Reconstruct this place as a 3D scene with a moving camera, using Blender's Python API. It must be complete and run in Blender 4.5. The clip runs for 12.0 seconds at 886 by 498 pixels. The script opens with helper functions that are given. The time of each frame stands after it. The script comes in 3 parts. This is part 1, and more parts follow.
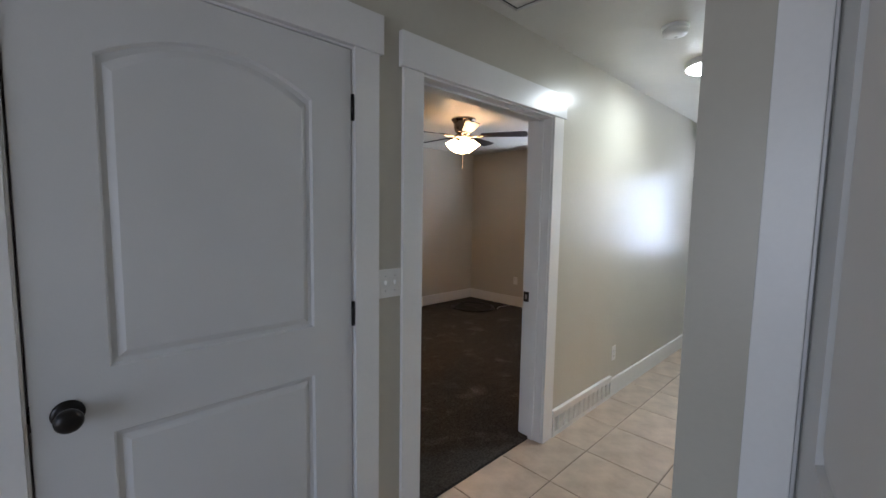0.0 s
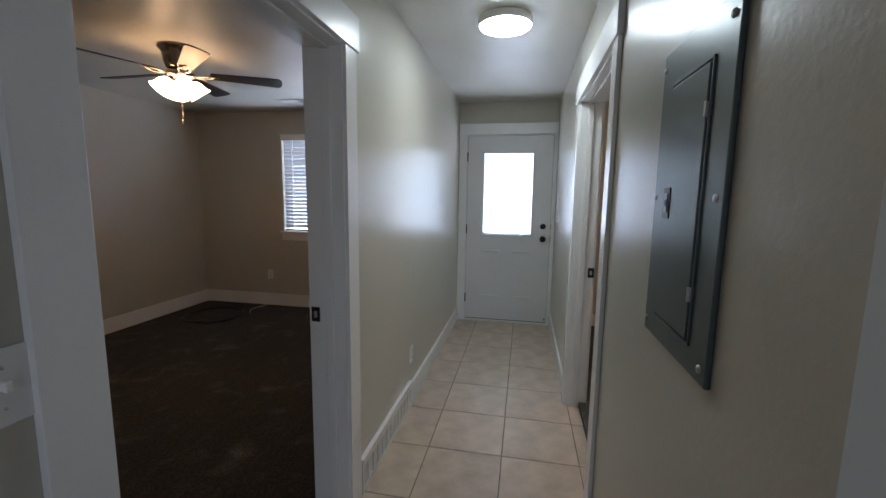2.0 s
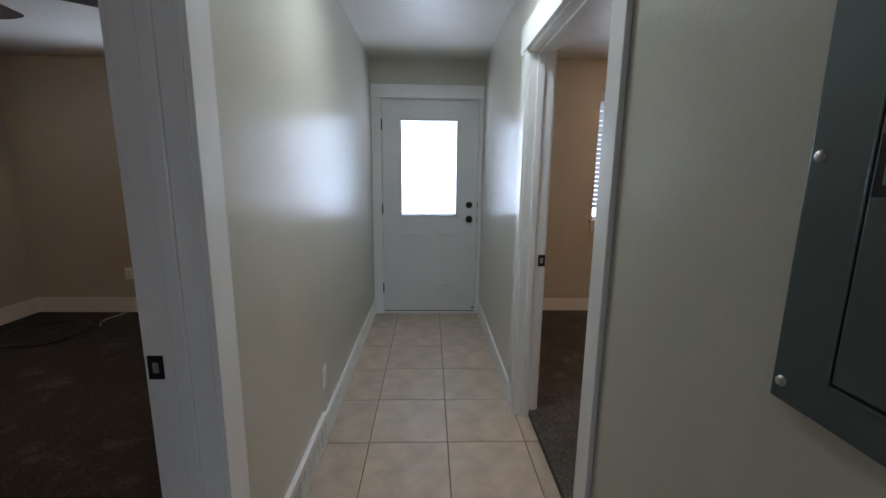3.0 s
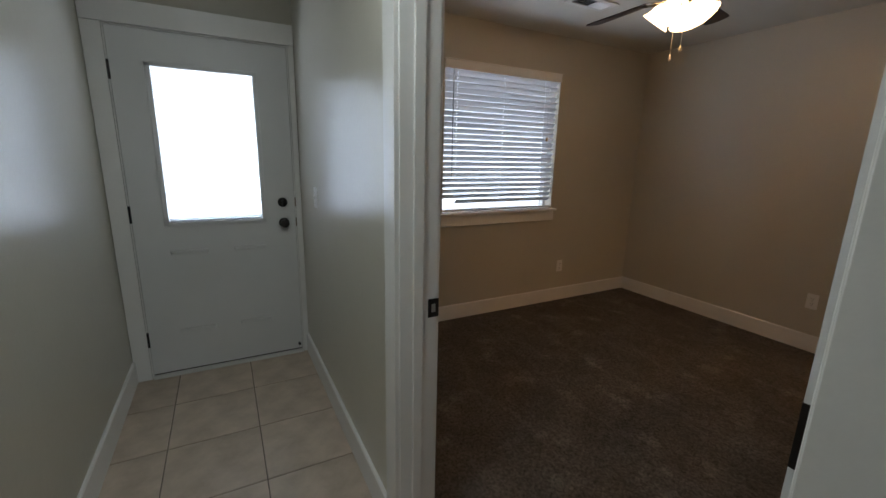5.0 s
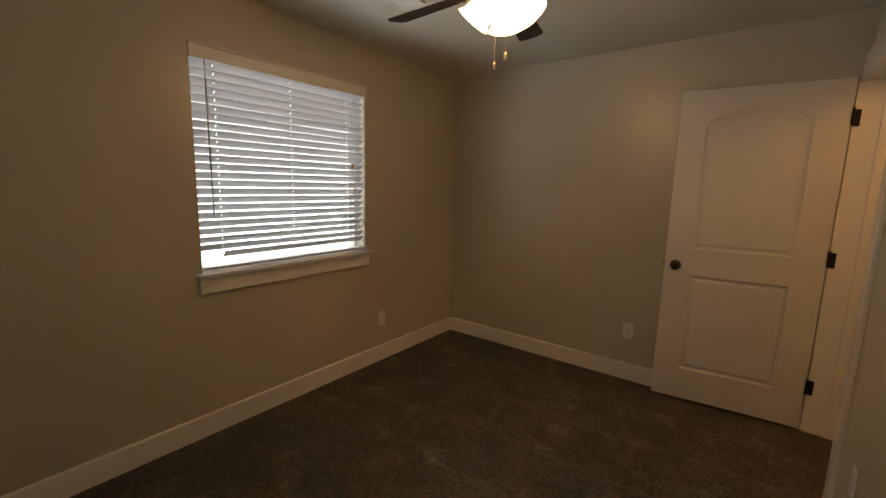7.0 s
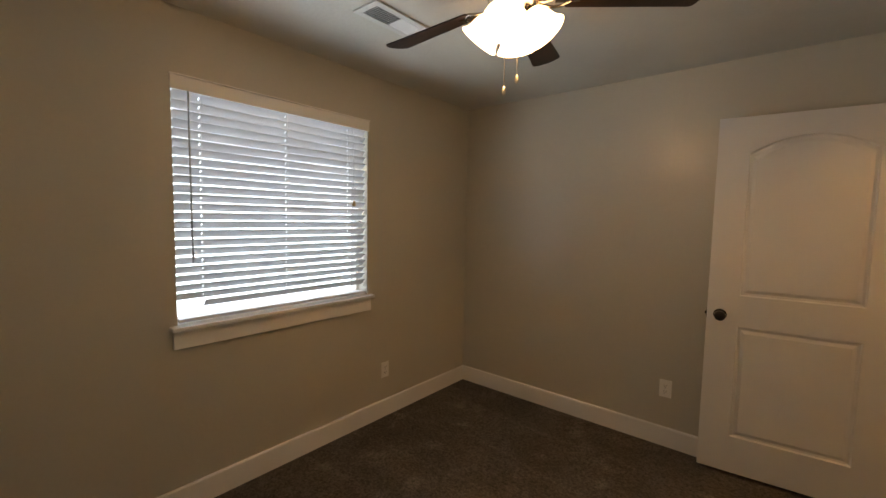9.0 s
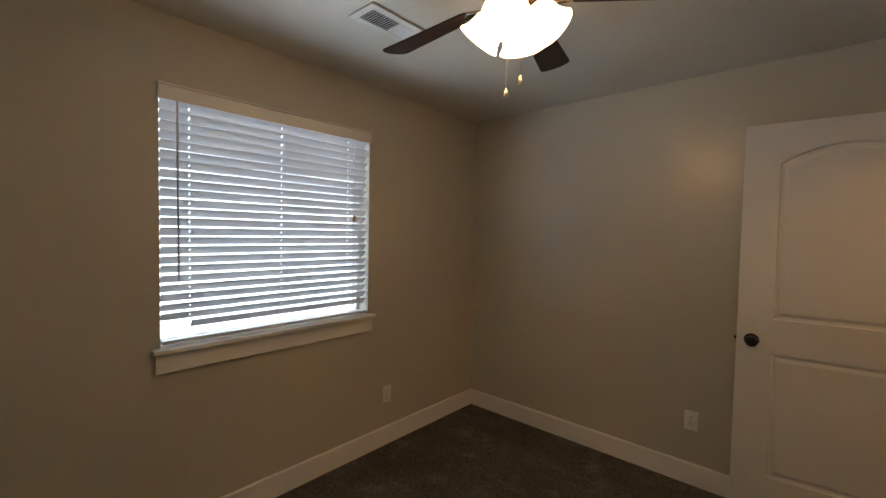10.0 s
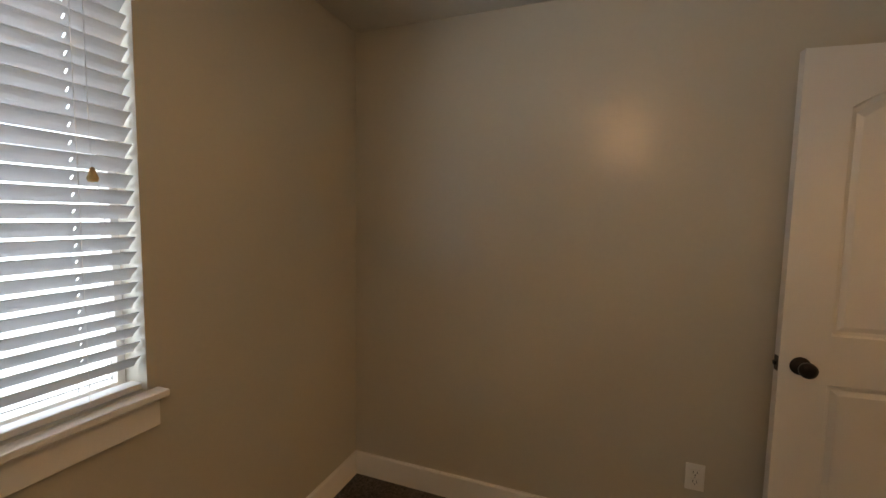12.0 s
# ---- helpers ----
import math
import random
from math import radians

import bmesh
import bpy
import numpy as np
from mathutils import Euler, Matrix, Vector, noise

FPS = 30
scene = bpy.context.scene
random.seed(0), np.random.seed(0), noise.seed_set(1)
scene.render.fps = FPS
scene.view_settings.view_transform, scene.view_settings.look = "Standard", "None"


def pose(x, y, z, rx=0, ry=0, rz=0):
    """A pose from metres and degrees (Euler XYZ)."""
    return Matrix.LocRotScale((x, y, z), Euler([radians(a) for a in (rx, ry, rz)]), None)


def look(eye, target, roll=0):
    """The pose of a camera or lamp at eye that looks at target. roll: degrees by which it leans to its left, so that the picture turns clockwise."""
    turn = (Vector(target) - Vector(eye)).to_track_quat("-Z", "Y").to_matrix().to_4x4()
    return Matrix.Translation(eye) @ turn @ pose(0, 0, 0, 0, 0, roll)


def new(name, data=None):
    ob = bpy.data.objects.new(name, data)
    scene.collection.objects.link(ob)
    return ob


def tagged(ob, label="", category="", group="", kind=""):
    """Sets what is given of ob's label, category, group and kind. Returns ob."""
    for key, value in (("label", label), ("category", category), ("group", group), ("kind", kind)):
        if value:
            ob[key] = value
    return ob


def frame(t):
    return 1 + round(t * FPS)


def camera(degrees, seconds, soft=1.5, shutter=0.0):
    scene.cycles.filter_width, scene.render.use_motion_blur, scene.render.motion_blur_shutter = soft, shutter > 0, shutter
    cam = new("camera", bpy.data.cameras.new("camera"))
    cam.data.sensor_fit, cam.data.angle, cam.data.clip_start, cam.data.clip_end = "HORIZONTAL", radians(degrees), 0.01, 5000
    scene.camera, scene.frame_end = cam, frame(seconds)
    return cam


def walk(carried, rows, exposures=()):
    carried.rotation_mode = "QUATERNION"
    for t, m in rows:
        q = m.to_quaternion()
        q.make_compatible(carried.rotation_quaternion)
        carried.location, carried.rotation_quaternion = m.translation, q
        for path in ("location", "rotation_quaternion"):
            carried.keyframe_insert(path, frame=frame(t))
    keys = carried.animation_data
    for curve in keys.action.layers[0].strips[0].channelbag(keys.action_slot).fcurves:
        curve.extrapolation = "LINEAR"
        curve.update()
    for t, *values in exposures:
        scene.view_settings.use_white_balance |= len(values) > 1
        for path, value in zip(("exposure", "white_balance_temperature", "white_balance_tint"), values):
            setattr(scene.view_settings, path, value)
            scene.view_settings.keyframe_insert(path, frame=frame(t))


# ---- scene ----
cam = camera(94.3, 12.0)
PATH = [
    (0, (-0.156, -0.033, 1.44), (1.232, 1.396, 1.261), 0.9),
    (0.5, (-0.144, 0.098, 1.447), (1.493, 1.231, 1.253), 0.8),
    (1, (-0.02, 0.228, 1.426), (1.791, 1.039, 1.176), 1.0),
    (1.5, (0.186, 0.404, 1.42), (2.095, 0.964, 1.215), 0.9),
    (2, (0.438, 0.578, 1.433), (2.383, 0.957, 1.168), 0.8),
    (2.5, (0.71, 0.675, 1.416), (2.681, 0.772, 1.092), 0.5),
    (2.7, (0.838, 0.714, 1.406), (2.807, 0.746, 1.056), 0.5),
    (4.5, (1.834, 0.795, 1.423), (3.673, 0.1, 1.058), 1.3),
    (5, (2.077, 0.713, 1.427), (3.796, -0.207, 0.983), 1.3),
    (5.5, (2.309, 0.61, 1.459), (3.842, -0.613, 1.065), 1.5),
    (6, (2.448, 0.484, 1.476), (3.744, -0.989, 1.091), 1.6),
    (6.5, (2.574, 0.282, 1.466), (3.771, -1.287, 1.142), 1.3),
    (8.5, (2.81, -0.17, 1.506), (4.045, -1.723, 1.256), 1.2),
    (9, (2.81, -0.173, 1.509), (4.088, -1.704, 1.355), 1.1),
    (9.5, (2.809, -0.228, 1.525), (4.082, -1.769, 1.457), 1.2),
    (10, (2.862, -0.329, 1.51), (4.196, -1.817, 1.43), 1.1),
    (10.5, (3.116, -0.457, 1.514), (4.366, -2.014, 1.408), 1.2),
    (11, (3.322, -0.619, 1.508), (4.419, -2.287, 1.387), 1.3),
    (11.5, (3.539, -0.899, 1.516), (4.446, -2.675, 1.366), 1.1),
    (12, (3.788, -1.202, 1.499), (4.487, -3.069, 1.337), 1.0),
]
walk(cam, [(t, look(eye, target, roll)) for t, eye, target, roll in PATH], exposures=(
    (0.0, 1.07, 5900, 17), (0.8, 0.66, 5900, 17), (1.5, 0.40, 5800, 16), (2.0, 0.30, 5800, 16), (2.5, 0.35, 5750, 16), (4.5, -0.32, 6000, 14),
    (5.0, -0.34, 6100, 13), (5.5, -0.30, 6150, 12), (6.0, -0.30, 6700, 12), (6.5, -0.27, 7900, 12), (8.5, 0.25, 6850, 9), (9.5, 0.09, 6650, 9),
    (10.5, -0.10, 6200, 7), (11.5, -0.10, 6250, 6), (12.0, 0.18, 6800, 10)))

# ---- world and lights ----
world = bpy.data.worlds.new("sky")
scene.world = world
world.use_nodes = True
wn = world.node_tree.nodes
sky = wn.new("ShaderNodeTexSky")
sky.sky_type = "NISHITA"
sky.sun_disc = False
sky.sun_elevation, sky.sun_rotation = radians(52), radians(188)
wn["Background"].inputs["Strength"].default_value = 0.12
world.node_tree.links.new(sky.outputs["Color"], wn["Background"].inputs["Color"])

sun = new("sun", bpy.data.lights.new("sun", "SUN"))
sun.data.energy, sun.data.angle, sun.data.color = 2.5, radians(0.5), (1.0, 0.96, 0.9)
sun.matrix_world = look((-3, -20, 26), (0, 0, 0))

# room sizes, metres
N, R, E, S, W, RET = 1.30, 0.248, 5.02, -3.135, 2.286, 0.90
WN, JOG = 2.225, -0.93         # the west wall sets back behind the folded door
THICK, RT = 0.15, 0.13
N1, W1 = 4.60, 0.70            # first bedroom's far and west walls
CEIL, CEIL1, CEIL2 = 2.415, 2.385, 2.45
WIN2 = (-2.005, -0.847, 0.966, 2.135)   # window of the carpeted room: y0, y1, z0, z1
WIN1 = (2.30, 3.465, 0.955, 2.10)
ADDED_OPENING = (-1.15, 1.05, 0.55, 2.15)        # broad unseen opening added behind the start of the walk
DOOR_E = (0.295, 1.200, 2.062)

for name, (y0, y1, z0, z1), watts in (("daylight_window", WIN2, 20.0), ("daylight_window_far", WIN1, 25.0), ("daylight_door", (0.30, 1.20, 0.60, 2.30), 50.0)):
    lamp = new(name, bpy.data.lights.new(name, "AREA"))
    lamp.data.shape, lamp.data.size, lamp.data.size_y = "RECTANGLE", z1 - z0, y1 - y0
    lamp.data.energy, lamp.data.color = watts, (0.79, 0.89, 1.0)
    lamp.matrix_world = look((E + 0.19, (y0 + y1) / 2, (z0 + z1) / 2), (0, (y0 + y1) / 2, (z0 + z1) / 2))
# source out of view: lamp added for the soft light from behind
lamp = new("added_entry_daylight", bpy.data.lights.new("added_entry_daylight", "AREA"))
lamp.data.shape, lamp.data.size, lamp.data.size_y = "RECTANGLE", ADDED_OPENING[3] - ADDED_OPENING[2], ADDED_OPENING[1] - ADDED_OPENING[0]
lamp.data.energy, lamp.data.color = 9.5, (0.86, 0.93, 1.0)
lamp.matrix_world = look((-2.70, (ADDED_OPENING[0] + ADDED_OPENING[1]) / 2, 1.35), (0, (ADDED_OPENING[0] + ADDED_OPENING[1]) / 2, 1.35))


# ---- materials ----
def material(name, base, rough=0.5, metal=0.0, vary=0.06, scale=3.0, grain=0.0, grain_scale=200.0, coat=0.0, second=None, emit=None, strength=0.0, per_object=0.0, spec=0.5, wave=None):
    """A Principled material whose colour drifts at two scales, with fine relief."""
    m = bpy.data.materials.new(name)
    m.use_nodes = True
    nodes, links = m.node_tree.nodes, m.node_tree.links
    b = nodes["Principled BSDF"]
    b.inputs["Roughness"].default_value, b.inputs["Metallic"].default_value = rough, metal
    b.inputs["Coat Weight"].default_value = coat
    b.inputs["Specular IOR Level"].default_value = spec
    geo = nodes.new("ShaderNodeTexCoord")
    coord = geo.outputs["Object"]
    if wave:
        mp = nodes.new("ShaderNodeMapping")
        mp.inputs["Scale"].default_value = wave
        links.new(coord, mp.inputs["Vector"])
        coord = mp.outputs["Vector"]
    big = nodes.new("ShaderNodeTexNoise")
    big.inputs["Scale"].default_value, big.inputs["Detail"].default_value = scale, 5
    fine = nodes.new("ShaderNodeTexNoise")
    fine.inputs["Scale"].default_value, fine.inputs["Detail"].default_value = grain_scale, 3
    links.new(coord, big.inputs["Vector"])
    links.new(coord, fine.inputs["Vector"])
    mix = nodes.new("ShaderNodeMix")
    mix.data_type = "RGBA"
    other = second or tuple(c * (1 - 2.2 * vary) for c in base)
    mix.inputs[6].default_value = (*(c * (1 + vary) for c in base), 1)
    mix.inputs[7].default_value = (*other, 1)
    ramp = nodes.new("ShaderNodeMapRange")
    ramp.inputs["From Min"].default_value, ramp.inputs["From Max"].default_value = 0.35, 0.68
    links.new(big.outputs["Fac"], ramp.inputs["Value"])
    links.new(ramp.outputs["Result"], mix.inputs[0])
    out = mix.outputs[2]
    hsv = nodes.new("ShaderNodeHueSaturation")
    val = nodes.new("ShaderNodeMapRange")
    val.inputs["To Min"].default_value, val.inputs["To Max"].default_value = 1 - 1.2 * vary, 1 + 1.2 * vary
    links.new(fine.outputs["Fac"], val.inputs["Value"])
    links.new(val.outputs["Result"], hsv.inputs["Value"])
    links.new(out, hsv.inputs["Color"])
    out = hsv.outputs["Color"]
    if per_object:
        info = nodes.new("ShaderNodeObjectInfo")
        one = nodes.new("ShaderNodeMapRange")
        one.inputs["To Min"].default_value, one.inputs["To Max"].default_value = 1 - per_object, 1 + per_object
        links.new(info.outputs["Random"], one.inputs["Value"])
        h2 = nodes.new("ShaderNodeHueSaturation")
        links.new(one.outputs["Result"], h2.inputs["Value"])
        links.new(out, h2.inputs["Color"])
        out = h2.outputs["Color"]
    links.new(out, b.inputs["Base Color"])
    if grain:
        bump = nodes.new("ShaderNodeBump")
        bump.inputs["Strength"].default_value, bump.inputs["Distance"].default_value = 1.0, grain
        links.new(fine.outputs["Fac"], bump.inputs["Height"])
        links.new(bump.outputs["Normal"], b.inputs["Normal"])
    if emit:
        b.inputs["Emission Color"].default_value = (*emit, 1)
        b.inputs["Emission Strength"].default_value = strength
    return m


def carpet(name="charcoal_carpet", low=(0.090, 0.080, 0.072, 1), high=(0.120, 0.107, 0.095, 1), edge=(0.38, 0.66)):
    """Cut-pile carpet: speckled tufts, with patches where the pile lies another way."""
    m = bpy.data.materials.new(name)
    m.use_nodes = True
    nodes, links = m.node_tree.nodes, m.node_tree.links
    b = nodes["Principled BSDF"]
    b.inputs["Roughness"].default_value, b.inputs["Specular IOR Level"].default_value = 0.95, 0.1
    co = nodes.new("ShaderNodeTexCoord").outputs["Object"]
    tuft, clump, patch = (nodes.new("ShaderNodeTexNoise") for _ in range(3))
    for n, sc, de in ((tuft, 420, 2), (clump, 75, 3), (patch, 3.2, 5)):
        n.inputs["Scale"].default_value, n.inputs["Detail"].default_value = sc, de
        links.new(co, n.inputs["Vector"])
    patch.inputs["Distortion"].default_value = 0.6
    col = nodes.new("ShaderNodeMix")
    col.data_type = "RGBA"
    col.inputs[6].default_value, col.inputs[7].default_value = low, high
    mr = nodes.new("ShaderNodeMapRange")
    mr.inputs["From Min"].default_value, mr.inputs["From Max"].default_value = edge
    links.new(patch.outputs["Fac"], mr.inputs["Value"])
    links.new(mr.outputs["Result"], col.inputs[0])
    add = nodes.new("ShaderNodeMath")
    add.operation = "ADD"
    links.new(tuft.outputs["Fac"], add.inputs[0])
    links.new(clump.outputs["Fac"], add.inputs[1])
    val = nodes.new("ShaderNodeMapRange")
    for k, v in (("From Min", 0.7), ("From Max", 1.3), ("To Min", 0.35), ("To Max", 1.65)):
        val.inputs[k].default_value = v
    links.new(add.outputs[0], val.inputs["Value"])
    # sparse scuffs and footprints, and thin ridges left by a vacuum cleaner
    scuff = nodes.new("ShaderNodeTexNoise")
    scuff.inputs["Scale"].default_value, scuff.inputs["Detail"].default_value, scuff.inputs["Distortion"].default_value = 5.0, 6, 0.4
    track = nodes.new("ShaderNodeTexWave")
    track.bands_direction = "Y"
    for k, v in (("Scale", 0.75), ("Distortion", 4.5), ("Detail", 3.0), ("Detail Scale", 0.8)):
        track.inputs[k].default_value = v
    lift = nodes.new("ShaderNodeMath")
    lift.operation = "ADD"
    for n, lo, hi, top in ((scuff, 0.57, 0.70, 0.55), (track, 0.970, 1.0, 0.15)):
        links.new(co, n.inputs["Vector"])
        k = nodes.new("ShaderNodeMapRange")
        k.inputs["From Min"].default_value, k.inputs["From Max"].default_value, k.inputs["To Max"].default_value = lo, hi, top
        links.new(n.outputs["Fac"], k.inputs["Value"])
        links.new(k.outputs["Result"], lift.inputs[0 if n is scuff else 1])
    more = nodes.new("ShaderNodeMath")
    more.operation = "MULTIPLY_ADD"
    links.new(lift.outputs[0], more.inputs[0])
    links.new(val.outputs["Result"], more.inputs[1])
    links.new(val.outputs["Result"], more.inputs[2])
    hsv = nodes.new("ShaderNodeHueSaturation")
    links.new(more.outputs[0], hsv.inputs["Value"])
    links.new(col.outputs[2], hsv.inputs["Color"])
    links.new(hsv.outputs["Color"], b.inputs["Base Color"])
    bump = nodes.new("ShaderNodeBump")
    bump.inputs["Strength"].default_value, bump.inputs["Distance"].default_value = 0.8, 0.006
    links.new(add.outputs[0], bump.inputs["Height"])
    links.new(bump.outputs["Normal"], b.inputs["Normal"])
    return m


PAINT = material("greige_wall_paint", (0.535, 0.506, 0.43), 0.29, vary=0.02, scale=1.2, spec=0.42, grain=0.0007, grain_scale=55)
CEILING_PAINT = material("textured_ceiling_paint", (0.62, 0.60, 0.535), 0.40, vary=0.03, scale=2.0, grain=0.0017, grain_scale=42)
TRIM = material("white_trim_enamel", (0.84, 0.83, 0.81), 0.27, vary=0.02, scale=2.0, grain=0.0003, grain_scale=90)
DOOR_WHITE = material("white_door_paint", (0.70, 0.70, 0.695), 0.36, vary=0.015, scale=2.5, grain=0.0003, grain_scale=160)
CARPET = carpet()
STAINED = carpet("stained_dark_carpet", (0.058, 0.055, 0.052, 1), (0.112, 0.107, 0.099, 1), (0.60, 0.74))
TILE = material("beige_ceramic_tile", (0.57, 0.462, 0.365), 0.38, vary=0.05, scale=7.0, grain=0.0005, grain_scale=45, second=(0.44, 0.35, 0.27), per_object=0.05)
GROUT = material("grey_brown_grout", (0.19, 0.155, 0.125), 0.9, vary=0.1, grain=0.001)
BRONZE = material("oil_rubbed_bronze", (0.022, 0.019, 0.018), 0.32, 0.6, vary=0.15, scale=20)
NICKEL = material("brushed_nickel", (0.42, 0.36, 0.30), 0.2, 1.0, vary=0.06, scale=20)
BRASS = material("pale_brass", (0.78, 0.66, 0.48), 0.3, 0.35, vary=0.05, scale=20)
BLADE = material("dark_walnut_blade", (0.022, 0.012, 0.009), 0.42, vary=0.2, scale=3, grain=0.0003, grain_scale=60, wave=(2, 14, 14))
PLASTIC = material("white_plastic", (0.82, 0.81, 0.78), 0.36, vary=0.01)
# near-black that paints the shade inside slots, gaps and vents
DARK = material("slot_shade_black", (0.02, 0.02, 0.02), 0.7, vary=0.1)
STEEL_GREY = material("grey_enamelled_steel", (0.085, 0.110, 0.113), 0.29, 0.30, vary=0.05, scale=5, grain=0.00012, grain_scale=240)
SCREW = material("zinc_screw", (0.5, 0.5, 0.5), 0.35, 1.0, vary=0.1)
GRILLE = material("white_metal_grille", (0.70, 0.69, 0.66), 0.45, vary=0.03)
SLAT = material("white_faux_wood_slat", (0.60, 0.605, 0.62), 0.42, vary=0.02, scale=4)
LED = material("lit_led_diffuser", (0.8, 0.8, 0.8), 0.5, vary=0.0, emit=(0.91, 1.0, 0.93), strength=39.0)
SHADE = material("lit_frosted_glass", (0.8, 0.75, 0.65), 0.4, vary=0.0, emit=(1.0, 0.62, 0.30), strength=11.0)
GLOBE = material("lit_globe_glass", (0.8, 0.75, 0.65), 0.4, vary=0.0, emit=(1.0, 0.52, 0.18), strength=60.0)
BULB_DIM = material("lit_bulb_glass_dim", (0.8, 0.75, 0.65), 0.4, vary=0.0, emit=(1.0, 0.52, 0.22), strength=50.0)
BULB = material("lit_bulb_glass", (0.8, 0.75, 0.65), 0.4, vary=0.0, emit=(1.0, 0.56, 0.235), strength=140.0)
CABLE = material("black_cable_jacket", (0.012, 0.012, 0.013), 0.45, vary=0.1)
CONCRETE = material("pale_concrete", (0.38, 0.37, 0.35), 0.9, vary=0.08, scale=1.5, grain=0.002)
SIDING = material("outer_render", (0.5, 0.48, 0.45), 0.8, vary=0.05)
RUBBER = material("black_rubber", (0.02, 0.02, 0.02), 0.7, vary=0.1)
TAPE = material("beige_cord", (0.55, 0.38, 0.18), 0.8, vary=0.1)

GLASS = bpy.data.materials.new("clear_glass")
GLASS.use_nodes = True
GLASS.node_tree.nodes["Principled BSDF"].inputs["Transmission Weight"].default_value = 1.0
GLASS.node_tree.nodes["Principled BSDF"].inputs["Roughness"].default_value = 0.0
GLASS.node_tree.nodes["Principled BSDF"].inputs["IOR"].default_value = 1.45

# slats that let some daylight through
THIN = SLAT.copy()
THIN.name = "thin_white_slat"
tn, tl = THIN.node_tree.nodes, THIN.node_tree.links
tr = tn.new("ShaderNodeBsdfTranslucent")
tr.inputs["Color"].default_value = (0.75, 0.78, 0.8, 1)
ms = tn.new("ShaderNodeMixShader")
ms.inputs[0].default_value = 0.85
tl.new(tn["Principled BSDF"].outputs[0], ms.inputs[1])
tl.new(tr.outputs[0], ms.inputs[2])
tl.new(ms.outputs[0], tn["Material Output"].inputs["Surface"])


# ---- mesh helpers ----
def mapped(kind):
    """A wall's own axes (along it, out of it, up) to the world's."""
    return {
        "N": lambda u, v, z: (u, N - v, z), "R": lambda u, v, z: (u, R + v, z), "E": lambda u, v, z: (E - v, u, z),
        "S": lambda u, v, z: (u, S + v, z), "W": lambda u, v, z: (W + v, u, z), "RET": lambda u, v, z: (RET - v, u, z),
        "RB": lambda u, v, z: (u, R - RT - v, z), "NB": lambda u, v, z: (u, N + THICK + v, z),
        "N1": lambda u, v, z: (u, N1 - v, z), "W1": lambda u, v, z: (W1 + v, u, z),
        "": lambda u, v, z: (u, v, z),
    }[kind]


def box(bm, u0, u1, v0, v1, z0, z1, at="", bevel=0.0):
    f = mapped(at) if isinstance(at, str) else at
    vs = [bm.verts.new(f(u, v, z)) for u in (u0, u1) for v in (v0, v1) for z in (z0, z1)]
    faces = [bm.faces.new([vs[i] for i in q]) for q in ((0, 1, 3, 2), (4, 6, 7, 5), (0, 4, 5, 1), (2, 3, 7, 6), (0, 2, 6, 4), (1, 5, 7, 3))]
    bmesh.ops.recalc_face_normals(bm, faces=faces)
    if bevel:
        edges = list({e for q in faces for e in q.edges})
        bmesh.ops.bevel(bm, geom=edges, offset=bevel, segments=2, profile=0.5, affect="EDGES")
    return bm


def lathe(bm, profile, steps=32, m=None):
    """Turns (radius, z) pairs about z."""
    m = m or Matrix()
    rings = []
    for r, z in profile:
        if r < 1e-5:
            rings.append([bm.verts.new(m @ Vector((0, 0, z)))])
        else:
            rings.append([bm.verts.new(m @ Vector((r * math.cos(2 * math.pi * i / steps), r * math.sin(2 * math.pi * i / steps), z))) for i in range(steps)])
    made = []
    for a, b in zip(rings, rings[1:]):
        for i in range(steps):
            j = (i + 1) % steps
            q = [a[i % len(a)], a[j % len(a)], b[j % len(b)], b[i % len(b)]]
            q = list(dict.fromkeys(q))
            if len(q) > 2:
                made.append(bm.faces.new(q))
    for q in made:
        q.smooth = True
    bmesh.ops.recalc_face_normals(bm, faces=made)
    return bm


def tube(bm, points, radius, sides=8):
    """A round bar along points."""
    points = [Vector(p) for p in points]
    rings = []
    for i, p in enumerate(points):
        d = (points[min(i + 1, len(points) - 1)] - points[max(i - 1, 0)]).normalized()
        q = d.to_track_quat("Z", "Y")
        rings.append([bm.verts.new(p + q @ Vector((radius * math.cos(2 * math.pi * k / sides), radius * math.sin(2 * math.pi * k / sides), 0))) for k in range(sides)])
    for a, b in zip(rings, rings[1:]):
        for k in range(sides):
            f = bm.faces.new((a[k], a[(k + 1) % sides], b[(k + 1) % sides], b[k]))
            f.smooth = True
    bm.faces.new(rings[0][::-1])
    bm.faces.new(rings[-1])
    return bm


def part(name, bm, mat, parent=None, label=""):
    me = bpy.data.meshes.new(name)
    bm.to_mesh(me)
    bm.free()
    me.materials.append(mat)
    ob = new(name, me)
    if parent:
        ob.parent = parent
    if label:
        tagged(ob, label)
    return ob


def cube(*a, **k):
    return box(bmesh.new(), *a, **k)


def thing(name, label, category, group="", kind="", m=None):
    ob = new(name)
    ob.empty_display_size = 0.05
    if m is not None:
        ob.matrix_world = m
    return tagged(ob, label, category, group, kind)


def wall(name, label, at, u0, u1, z1, openings, depth=THICK, mat=PAINT, z0=0.0):
    """A wall with thickness, with openings (u0, u1, z0, z1) that go through it."""
    bm = bmesh.new()
    u = u0
    for a, b, c, d in sorted(openings):
        box(bm, u, a, -depth, 0, z0, z1, at)
        if c > z0:
            box(bm, a, b, -depth, 0, z0, c, at)
        if d < z1:
            box(bm, a, b, -depth, 0, d, z1, at)
        u = b
    box(bm, u, u1, -depth, 0, z0, z1, at)
    return tagged(part(name, bm, mat), label, "wall", kind="structure")


